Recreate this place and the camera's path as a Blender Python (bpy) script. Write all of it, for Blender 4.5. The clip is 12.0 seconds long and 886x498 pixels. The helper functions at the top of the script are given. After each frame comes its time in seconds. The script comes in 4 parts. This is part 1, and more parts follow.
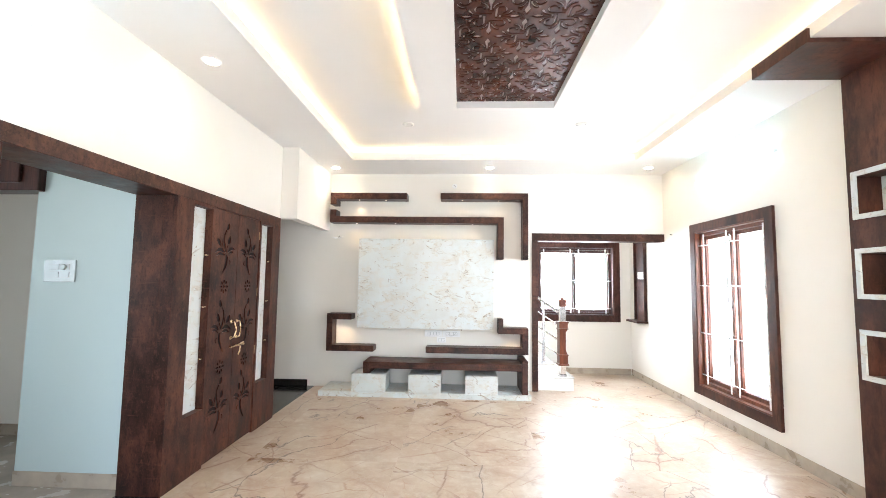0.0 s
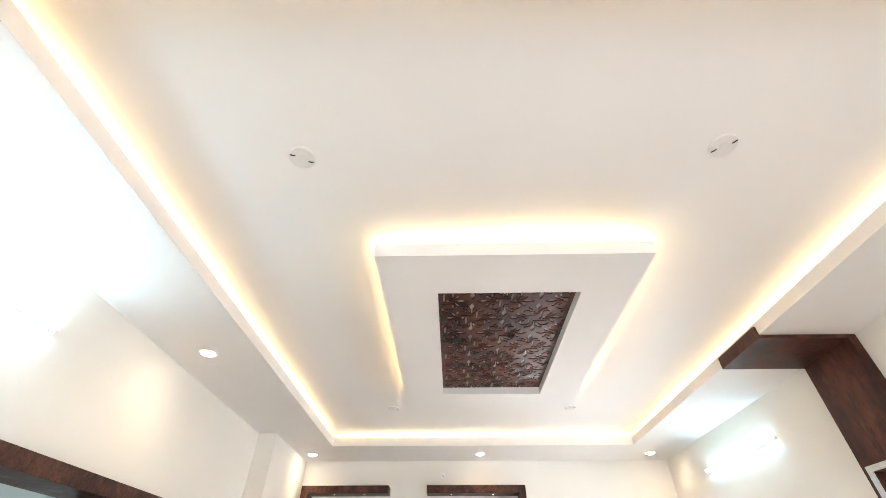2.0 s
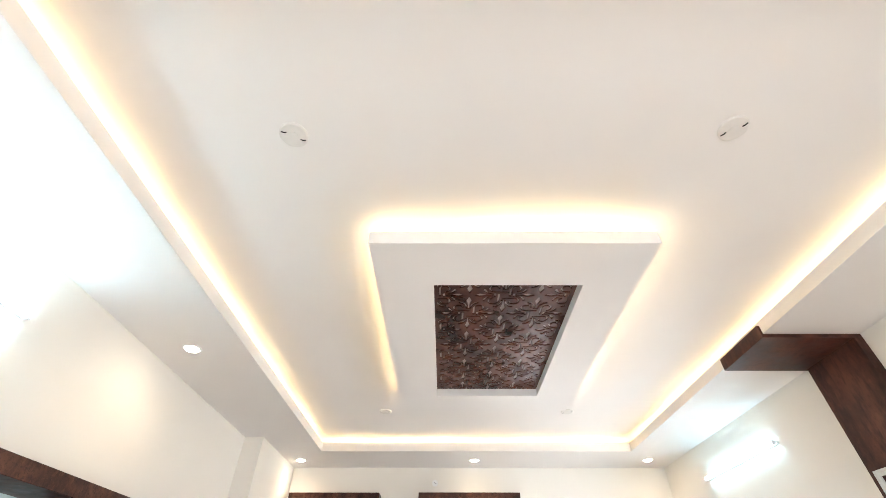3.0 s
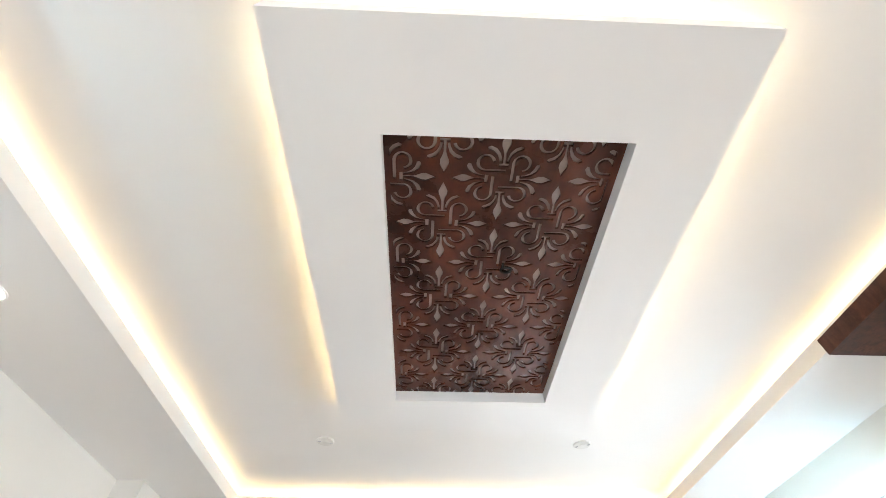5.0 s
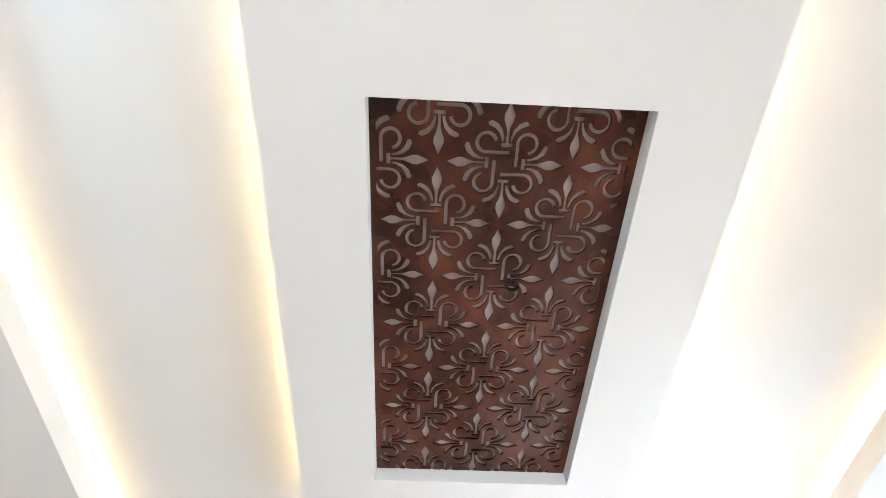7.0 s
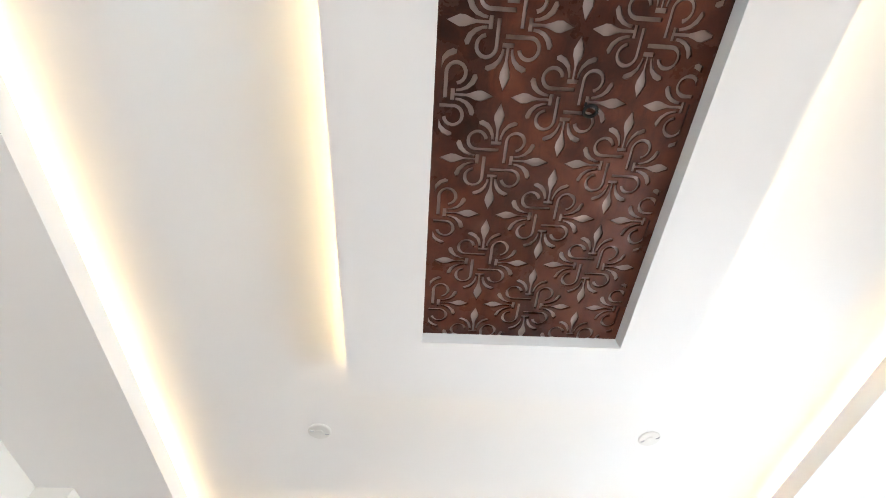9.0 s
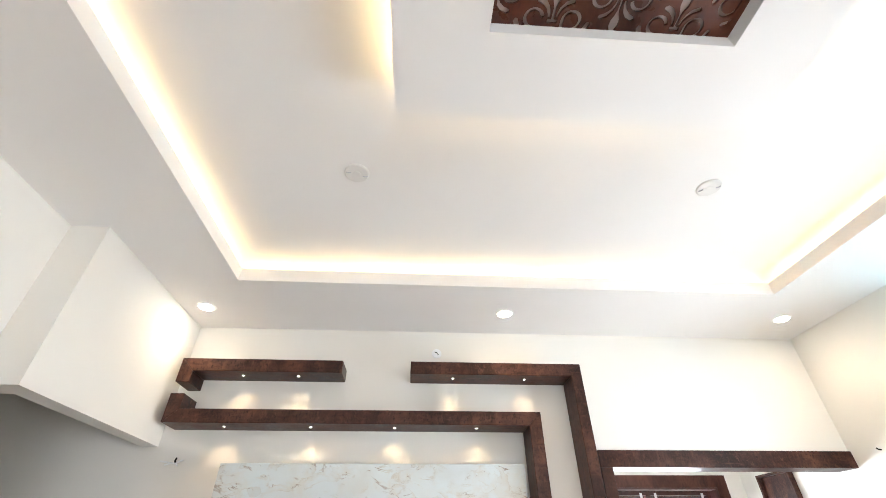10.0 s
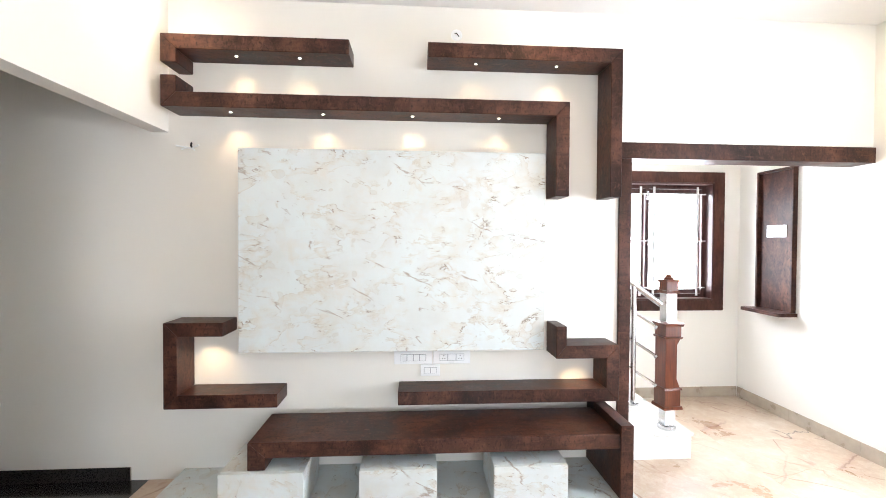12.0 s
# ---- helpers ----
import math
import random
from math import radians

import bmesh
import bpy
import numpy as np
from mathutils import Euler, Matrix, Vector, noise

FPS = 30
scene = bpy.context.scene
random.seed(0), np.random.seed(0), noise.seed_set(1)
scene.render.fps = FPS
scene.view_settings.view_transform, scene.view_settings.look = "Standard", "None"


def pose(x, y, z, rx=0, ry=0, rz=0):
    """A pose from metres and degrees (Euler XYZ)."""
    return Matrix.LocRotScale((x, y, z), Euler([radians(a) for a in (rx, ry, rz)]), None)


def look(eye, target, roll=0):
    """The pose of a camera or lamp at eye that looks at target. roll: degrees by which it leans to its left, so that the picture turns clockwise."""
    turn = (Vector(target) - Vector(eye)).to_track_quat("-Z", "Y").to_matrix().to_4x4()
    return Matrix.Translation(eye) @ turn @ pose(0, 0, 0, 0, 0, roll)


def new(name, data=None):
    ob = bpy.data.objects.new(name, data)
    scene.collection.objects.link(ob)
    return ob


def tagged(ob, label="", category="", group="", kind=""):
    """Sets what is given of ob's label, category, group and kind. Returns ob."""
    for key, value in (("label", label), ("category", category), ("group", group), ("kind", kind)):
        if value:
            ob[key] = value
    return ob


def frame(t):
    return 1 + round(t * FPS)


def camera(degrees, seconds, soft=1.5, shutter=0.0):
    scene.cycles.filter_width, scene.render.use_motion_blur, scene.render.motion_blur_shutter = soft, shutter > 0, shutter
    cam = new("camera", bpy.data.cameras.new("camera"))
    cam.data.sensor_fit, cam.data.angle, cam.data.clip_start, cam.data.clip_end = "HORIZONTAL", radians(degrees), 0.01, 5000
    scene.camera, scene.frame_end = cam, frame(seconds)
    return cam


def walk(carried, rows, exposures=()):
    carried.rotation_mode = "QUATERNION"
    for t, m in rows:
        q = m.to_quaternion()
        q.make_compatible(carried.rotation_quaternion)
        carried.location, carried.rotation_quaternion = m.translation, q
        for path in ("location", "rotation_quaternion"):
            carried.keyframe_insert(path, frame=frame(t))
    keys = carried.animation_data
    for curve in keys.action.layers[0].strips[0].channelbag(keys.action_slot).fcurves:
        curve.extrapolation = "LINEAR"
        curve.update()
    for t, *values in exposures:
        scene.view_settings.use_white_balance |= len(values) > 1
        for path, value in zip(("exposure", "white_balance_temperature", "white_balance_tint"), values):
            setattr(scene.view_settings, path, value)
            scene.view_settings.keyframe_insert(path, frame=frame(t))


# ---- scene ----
cam = camera(92.3, 12.0, soft=0.65)
PATH = [
    (0, (0.232, 0.005, 1.456), (0.142, 1.997, 1.61), 0.8),
    (0.5, (0.244, -0.013, 1.5), (0.16, 1.915, 2.023), 0.7),
    (1, (0.257, -0.031, 1.548), (0.185, 1.751, 2.454), 0.5),
    (1.5, (0.256, -0.055, 1.569), (0.208, 1.562, 2.745), 0.2),
    (2, (0.249, -0.05, 1.57), (0.215, 1.488, 2.849), 0.1),
    (2.5, (0.238, -0.032, 1.568), (0.217, 1.493, 2.862), 0.1),
    (3, (0.23, 0.094, 1.55), (0.225, 1.604, 2.861), 0.1),
    (3.5, (0.277, 0.42, 1.567), (0.285, 1.921, 2.888), 0.1),
    (3.7, (0.276, 0.563, 1.579), (0.295, 2.063, 2.903), -0.1),
    (5.3, (0.367, 1.596, 1.685), (0.427, 2.752, 3.316), -0.7),
    (5.5, (0.379, 1.688, 1.693), (0.422, 2.757, 3.382), -0.5),
    (6, (0.375, 1.822, 1.708), (0.427, 2.715, 3.497), -0.8),
    (6.5, (0.379, 1.886, 1.701), (0.429, 2.71, 3.523), -0.8),
    (8.5, (0.277, 2.072, 1.667), (0.342, 2.904, 3.484), -1.5),
    (9, (0.159, 2.356, 1.645), (0.251, 3.378, 3.362), -2.0),
    (9.5, (0.028, 2.649, 1.617), (0.13, 3.949, 3.133), -1.3),
    (10, (-0.036, 2.894, 1.566), (0.075, 4.508, 2.741), -0.5),
    (10.5, (-0.075, 3.071, 1.539), (0.045, 4.87, 2.404), -0.2),
    (11, (-0.113, 3.164, 1.542), (0.009, 5.103, 2.015), 0.2),
    (11.5, (-0.132, 3.21, 1.498), (-0.005, 5.202, 1.633), 0.3),
    (12, (-0.14, 3.204, 1.492), (-0.01, 5.199, 1.455), 0.3),
]
EXPOSURES = [(0.0, 2.40, 6200, 11), (0.5, 2.11, 6450, 12), (1.0, 1.92, 6550, 13), (2.0, 1.92, 6450, 12), (3.5, 1.94, 6450, 12), (5.5, 2.10, 5900, 8), (6.5, 2.23, 5850, 8), (8.5, 2.24, 5880, 9),
             (9.0, 2.20, 5950, 9), (9.5, 2.15, 5980, 9), (10.0, 2.12, 6100, 10), (10.5, 2.08, 6280, 12), (11.0, 2.24, 6250, 13), (11.5, 2.34, 6200, 13), (12.0, 2.53, 6150, 12)]
walk(cam, [(t, look(eye, aim, lean)) for t, eye, aim, lean in PATH], EXPOSURES)

# ---- the plan, in metres ----
X_WEST, X_EAST, Y_TV, Y_END, Y_SOUTH = -1.85, 2.99, 5.935, 7.13, -2.6
Z_LOW, Z_TRAY = 2.98, 3.131
TRAY = (-1.158, 2.348, 0.36, 5.236)
ISLAND = (-0.149, 1.315, 1.674, 3.929)
HOLE = (0.171, 1.007, 2.026, 3.592)
Z_ISLAND = 2.959
X_DOOR = -1.757

# ---- world, sun and lamps ----
SUN_DIR = Vector((-0.25, 0.10, 0.95)).normalized()
world = bpy.data.worlds.new("sky")
scene.world = world
world.use_nodes = True
wn = world.node_tree.nodes
sky = wn.new("ShaderNodeTexSky")
sky.sky_type, sky.sun_disc = "NISHITA", False
sky.sun_elevation = math.asin(SUN_DIR.z)
sky.sun_rotation = math.atan2(SUN_DIR.x, SUN_DIR.y)
sky.dust_density, sky.air_density = 3.0, 1.0
world.node_tree.links.new(sky.outputs[0], wn["Background"].inputs[0])
wn["Background"].inputs[1].default_value = 0.15


def lamp(name, kind, m, energy, colour, **more):
    data = bpy.data.lights.new(name, kind)
    data.energy, data.color = energy, colour
    for key, value in more.items():
        if key == "size":
            data.size = value
        elif key == "size_y":
            data.shape, data.size_y = "RECTANGLE", value
        elif key == "radius":
            data.shadow_soft_size = value
        elif key == "angle":
            data.spot_size = radians(value)
        elif key == "blend":
            data.spot_blend = value
        elif key == "sun_angle":
            data.angle = radians(value)
        elif key == "spread":
            data.spread = radians(value)
    ob = new(name, data)
    ob.matrix_world = m
    return ob


WARM, DAY = (1.0, 0.71, 0.33), (0.90, 0.96, 1.0)
LED = 0.66
lamp("sun", "SUN", look(SUN_DIR * 30, (0, 0, 0)), 3.0, (1.0, 0.95, 0.88), sun_angle=0.5)
# daylight in the two window openings
lamp("window_daylight", "AREA", look((3.19, 4.54, 1.29), (0, 4.54, 1.29)), 16.5, DAY, size=1.16, size_y=1.56)
lamp("window_daylight", "AREA", look((2.11, 7.33, 1.50), (2.11, 4.0, 1.50)), 18, DAY, size=1.24, size_y=1.15)
# daylight in unseen, assumed openings behind the walker and in the side room
lamp("window_daylight", "AREA", look((0.9, Y_SOUTH - 0.1, 1.2), (0.9, 2.0, 1.1)), 28.5, DAY, size=2.6, size_y=1.9)
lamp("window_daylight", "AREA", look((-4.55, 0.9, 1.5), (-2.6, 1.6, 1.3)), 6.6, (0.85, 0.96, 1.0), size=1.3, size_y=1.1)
# added daylight from an assumed, unseen stairwell window, to brighten the stair alcove
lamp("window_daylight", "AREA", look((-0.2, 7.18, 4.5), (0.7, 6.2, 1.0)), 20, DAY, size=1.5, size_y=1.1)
# warm strips hidden in the cove and on top of the hanging panel
tx0, tx1, ty0, ty1 = TRAY
for px, py, lx, ly in ((tx0 - 0.11, (ty0 + ty1) / 2, 0.012, ty1 - ty0), (tx1 + 0.11, (ty0 + ty1) / 2, 0.012, ty1 - ty0),
                       ((tx0 + tx1) / 2, ty1 + 0.11, tx1 - tx0, 0.012), ((tx0 + tx1) / 2, ty0 - 0.11, tx1 - tx0, 0.012)):
    lamp("cove_strip", "AREA", pose(px, py, 3.043, 180), LED * max(lx, ly), WARM, size=lx, size_y=ly)
ix0, ix1, iy0, iy1 = ISLAND
# the loose strip over the near edge lies closer to the rim, and so brighter, along its eastern part
mid_x, mid_y, run_x, run_y = (ix0 + ix1) / 2, (iy0 + iy1) / 2, ix1 - ix0 - 0.12, iy1 - iy0 - 0.12
for px, py, run, out_x, out_y, share in ((ix0 + 0.030, mid_y, run_y, -0.05, 0, 0.84), (ix1 - 0.022, mid_y, run_y, 1.3, 0, 0.80),
                                        (ix0 + 0.06 + run_x * 0.2, iy0 + 0.062, run_x * 0.4, 0, -0.05, 0.54), (ix1 - 0.06 - run_x * 0.3, iy0 + 0.045, run_x * 0.6, 0, -0.05, 0.82),
                                        (mid_x, iy1 - 0.022, run_x, 0, 1.6, 0.36)):
    lamp("island_strip", "AREA", look((px, py, 3.048), (px + out_x, py + out_y, 4.048)), LED * share * run, WARM, size=run, size_y=0.012)
CEILING_SPOTS = ((-1.54, 2.81), (-1.488, 5.60), (0.588, 5.60), (2.655, 5.58), (-1.54, 0.1), (2.655, 0.6))
for px, py in CEILING_SPOTS:
    lamp("downlight_glow", "SPOT", pose(px, py, 2.955), 2.9 if py > 5 else 2.4, (1.0, 0.76, 0.47), angle=150, blend=1.0, radius=0.04)
SHELF_SPOTS = ((-1.20, 2.578), (-0.832, 2.578), (0.226, 2.578), (0.731, 2.578),
               (-1.234, 2.249), (-0.694, 2.249), (-0.159, 2.249), (0.373, 2.249), (-1.385, 0.928), (0.90, 0.773))
for px, pz in SHELF_SPOTS:
    lamp("shelf_spot_glow", "SPOT", pose(px, 5.825, pz - 0.010, 15 if pz > 1.5 else 7 if pz > 0.8 else 3), 0.46 if pz > 1.5 else 0.95, (1.0, 0.70, 0.38), angle=96 if pz > 1.5 else 100, blend=1.0, radius=0.010)


# ---- materials ----
def material(name, roughness=0.5, metallic=0.0, coat=0.0, specular=0.5):
    m = bpy.data.materials.new(name)
    m.use_nodes = True
    b = m.node_tree.nodes["Principled BSDF"]
    b.inputs["Roughness"].default_value, b.inputs["Metallic"].default_value = roughness, metallic
    b.inputs["Coat Weight"].default_value = coat
    b.inputs["Specular IOR Level"].default_value = specular
    return m, m.node_tree, b


def node(t, kind, **values):
    n = t.nodes.new(kind)
    for key, value in values.items():
        n.inputs[key].default_value = value
    return n


def coords(t, scale=(1, 1, 1), per_piece=0.0):
    """World position scaled, shifted by a random amount for each piece."""
    g = t.nodes.new("ShaderNodeNewGeometry")
    mul = t.nodes.new("ShaderNodeVectorMath")
    mul.operation = "MULTIPLY"
    mul.inputs[1].default_value = scale
    t.links.new(g.outputs["Position"], mul.inputs[0])
    if not per_piece:
        return mul.outputs[0]
    info, add = t.nodes.new("ShaderNodeObjectInfo"), t.nodes.new("ShaderNodeVectorMath")
    sc = t.nodes.new("ShaderNodeVectorMath")
    sc.operation = "MULTIPLY"
    sc.inputs[1].default_value = (per_piece, per_piece * 0.7, per_piece * 0.4)
    t.links.new(info.outputs["Random"], sc.inputs[0])
    t.links.new(mul.outputs[0], add.inputs[0])
    t.links.new(sc.outputs[0], add.inputs[1])
    return add.outputs[0]


def ramp(t, fac, *stops):
    r = t.nodes.new("ShaderNodeValToRGB")
    els = r.color_ramp.elements
    while len(els) < len(stops):
        els.new(0.5)
    for e, (p, c) in zip(els, stops):
        e.position = p
        e.color = (*c, 1) if isinstance(c, tuple) else (c, c, c, 1)
    t.links.new(fac, r.inputs[0])
    return r.outputs[0]


def mix(t, fac, a, b, kind="MIX"):
    n = t.nodes.new("ShaderNodeMix")
    n.data_type, n.blend_type = "RGBA", kind
    for sock, value in ((n.inputs[0], fac), (n.inputs[6], a), (n.inputs[7], b)):
        if isinstance(value, (int, float)):
            sock.default_value = value
        elif isinstance(value, tuple):
            sock.default_value = (*value, 1)
        else:
            t.links.new(value, sock)
    return n.outputs[2]


def noise_of(t, vec, scale, detail=4.0, rough=0.55, distortion=0.0):
    n = node(t, "ShaderNodeTexNoise", Scale=scale, Detail=detail, Roughness=rough, Distortion=distortion)
    t.links.new(vec, n.inputs["Vector"])
    return n


def bump(t, b, height, strength, distance=0.002):
    n = node(t, "ShaderNodeBump", Strength=strength, Distance=distance)
    t.links.new(height, n.inputs["Height"])
    t.links.new(n.outputs[0], b.inputs["Normal"])


def warped(t, vec, scale, amount):
    n = noise_of(t, vec, scale, 5.0)
    sub, sc, add = (t.nodes.new("ShaderNodeVectorMath") for _ in range(3))
    sub.operation, sc.operation = "SUBTRACT", "SCALE"
    sub.inputs[1].default_value = (0.5, 0.5, 0.5)
    sc.inputs["Scale"].default_value = amount
    t.links.new(n.outputs["Color"], sub.inputs[0])
    t.links.new(sub.outputs[0], sc.inputs[0])
    t.links.new(vec, add.inputs[0])
    t.links.new(sc.outputs[0], add.inputs[1])
    return add.outputs[0]


def veins(t, vec, scale, warp_scale, warp, width, mask_scale, lo, hi):
    """Thin broken cracks: 1 on a vein, 0 elsewhere."""
    v = node(t, "ShaderNodeTexVoronoi", Scale=scale)
    v.feature = "DISTANCE_TO_EDGE"
    t.links.new(warped(t, vec, warp_scale, warp), v.inputs["Vector"])
    line = ramp(t, v.outputs["Distance"], (0.0, 1.0), (width, 0.0))
    mask = ramp(t, noise_of(t, vec, mask_scale, 3.0).outputs["Fac"], (lo, 0.0), (hi, 1.0))
    return mix(t, 1.0, line, mask, "MULTIPLY")


def slanted(t, vec, axis, degrees, scale):
    """Coordinates turned about an axis, then scaled: for veins that run aslant."""
    n, mul = t.nodes.new("ShaderNodeVectorRotate"), t.nodes.new("ShaderNodeVectorMath")
    n.rotation_type, mul.operation = axis + "_AXIS", "MULTIPLY"
    n.inputs["Angle"].default_value = radians(degrees)
    mul.inputs[1].default_value = scale
    t.links.new(vec, n.inputs["Vector"])
    t.links.new(n.outputs[0], mul.inputs[0])
    return mul.outputs[0]


def paint(name, colour, rough=0.55):
    m, t, b = material(name, rough, specular=0.35)
    c = coords(t)
    big = noise_of(t, c, 0.9, 3.0).outputs["Fac"]
    tone = ramp(t, big, (0.3, tuple(x * 0.955 for x in colour)), (0.7, colour))
    t.links.new(tone, b.inputs["Base Color"])
    fine = noise_of(t, c, 220.0, 3.0).outputs["Fac"]
    roll = noise_of(t, c, 9.0, 4.0).outputs["Fac"]
    bump(t, b, mix(t, 0.5, fine, roll), 0.10, 0.0015)
    return m


def laminate(name, dark, mid, rust, rough=0.38, scale=1.0, fine=1.0, grain=(24, 24, 6.0), gloss=0.22):
    """Rusty brown laminate: broad soft patches, streaks along the grain, flakes and fine pits."""
    m, t, b = material(name, rough, specular=gloss)
    patch = noise_of(t, warped(t, coords(t, (1, 1, 0.55)), 3.0, 0.25), 6.0 * scale, 6.0, 0.62).outputs["Fac"]
    tone = ramp(t, patch, (0.35, dark), (0.50, mid), (0.70, rust))
    broad = noise_of(t, warped(t, coords(t, (1, 1, 0.6)), 2.0, 0.3), 2.6 * scale, 4.0, 0.6).outputs["Fac"]
    tone = mix(t, ramp(t, broad, (0.46, 0.0), (0.66, 0.65)), tone, tuple((x + 2 * y) / 3 for x, y in zip(mid, rust)))
    streak = noise_of(t, coords(t, grain), 1.0, 6.0, 0.68).outputs["Fac"]
    tone = mix(t, ramp(t, streak, (0.48, 0.0), (0.68, 0.75)), tone, dark)
    flake = noise_of(t, warped(t, coords(t, (1.0, 1.0, 0.6)), 14.0, 0.06), 24.0, 6.0, 0.70).outputs["Fac"]
    tone = mix(t, ramp(t, flake, (0.55, 0.0), (0.70, 0.50 * fine)), tone, rust)
    scratch = noise_of(t, coords(t, (7, 90, 90)), 1.0, 3.0).outputs["Fac"]
    tone = mix(t, ramp(t, scratch, (0.62, 0.0), (0.75, 0.35 * fine)), tone, rust)
    speck = noise_of(t, coords(t, (1.0, 1.0, 0.8)), 115.0, 6.0, 0.75).outputs["Fac"]
    tone = mix(t, ramp(t, speck, (0.54, 0.0), (0.70, 0.35 * fine)), tone, rust)
    pit = noise_of(t, coords(t, (1.3, 1.0, 0.7)), 58.0, 6.0, 0.7).outputs["Fac"]
    tone = mix(t, ramp(t, pit, (0.53, 0.0), (0.66, 0.55 * fine)), tone, dark)
    t.links.new(tone, b.inputs["Base Color"])
    t.links.new(ramp(t, patch, (0.3, rough - 0.08), (0.7, rough + 0.14)), b.inputs["Roughness"])
    bump(t, b, mix(t, 0.5, streak, patch), 0.12, 0.001)
    return m


def floor_marble():
    m, t, b = material("beige_marble", 0.16, coat=0.3, specular=0.70)
    b.inputs["Coat Roughness"].default_value = 0.48
    c = coords(t, (1, 1, 1), 31.0)
    cloud = noise_of(t, warped(t, c, 1.3, 0.5), 2.1, 8.0, 0.66).outputs["Fac"]
    tone = ramp(t, cloud, (0.32, (0.37, 0.245, 0.155)), (0.46, (0.47, 0.345, 0.245)), (0.56, (0.52, 0.41, 0.305)), (0.70, (0.62, 0.54, 0.445)))
    fine = noise_of(t, warped(t, c, 4.0, 0.2), 13.0, 8.0, 0.74).outputs["Fac"]
    tone = mix(t, ramp(t, fine, (0.48, 0.0), (0.70, 0.55)), tone, (0.66, 0.60, 0.52))
    rust = noise_of(t, warped(t, c, 6.0, 0.15), 5.5, 8.0, 0.74).outputs["Fac"]
    tone = mix(t, ramp(t, rust, (0.53, 0.0), (0.76, 0.5)), tone, (0.44, 0.28, 0.18))
    # broad rusty bands, then thin cracks, running aslant in two directions and broken by masks
    for off, turn, scale, warp, width, lo, hi, colour, strength in (
            (31.0, 38, (1.5, 0.55, 1), 0.22, 0.055, 0.46, 0.60, (0.36, 0.20, 0.12), 0.50), (17.0, -52, (1.4, 0.5, 1), 0.25, 0.05, 0.48, 0.60, (0.38, 0.22, 0.14), 0.45),
            (31.0, 38, (1.5, 0.55, 1), 0.22, 0.012, 0.44, 0.54, (0.20, 0.085, 0.045), 0.90), (23.0, -48, (1.7, 0.6, 1), 0.22, 0.011, 0.46, 0.54, (0.27, 0.12, 0.07), 0.85),
            (13.0, 12, (1.1, 0.5, 1), 0.30, 0.006, 0.49, 0.54, (0.09, 0.06, 0.045), 0.95), (5.0, 64, (3.4, 1.3, 1), 0.18, 0.018, 0.50, 0.60, (0.36, 0.18, 0.10), 0.70),
            (9.0, -20, (6.0, 2.6, 1), 0.12, 0.030, 0.55, 0.64, (0.40, 0.22, 0.13), 0.55)):
        v = veins(t, slanted(t, coords(t, (1, 1, 1), off), "Z", turn, scale), 1.0, 3.0, warp, width, 1.3, lo, hi)
        tone = mix(t, mix(t, 1.0, v, (strength, strength, strength), "MULTIPLY"), tone, colour)
    t.links.new(tone, b.inputs["Base Color"])
    t.links.new(ramp(t, cloud, (0.3, 0.26), (0.7, 0.34)), b.inputs["Roughness"])
    bump(t, b, noise_of(t, c, 2.5, 2.0).outputs["Fac"], 0.03, 0.002)
    return m


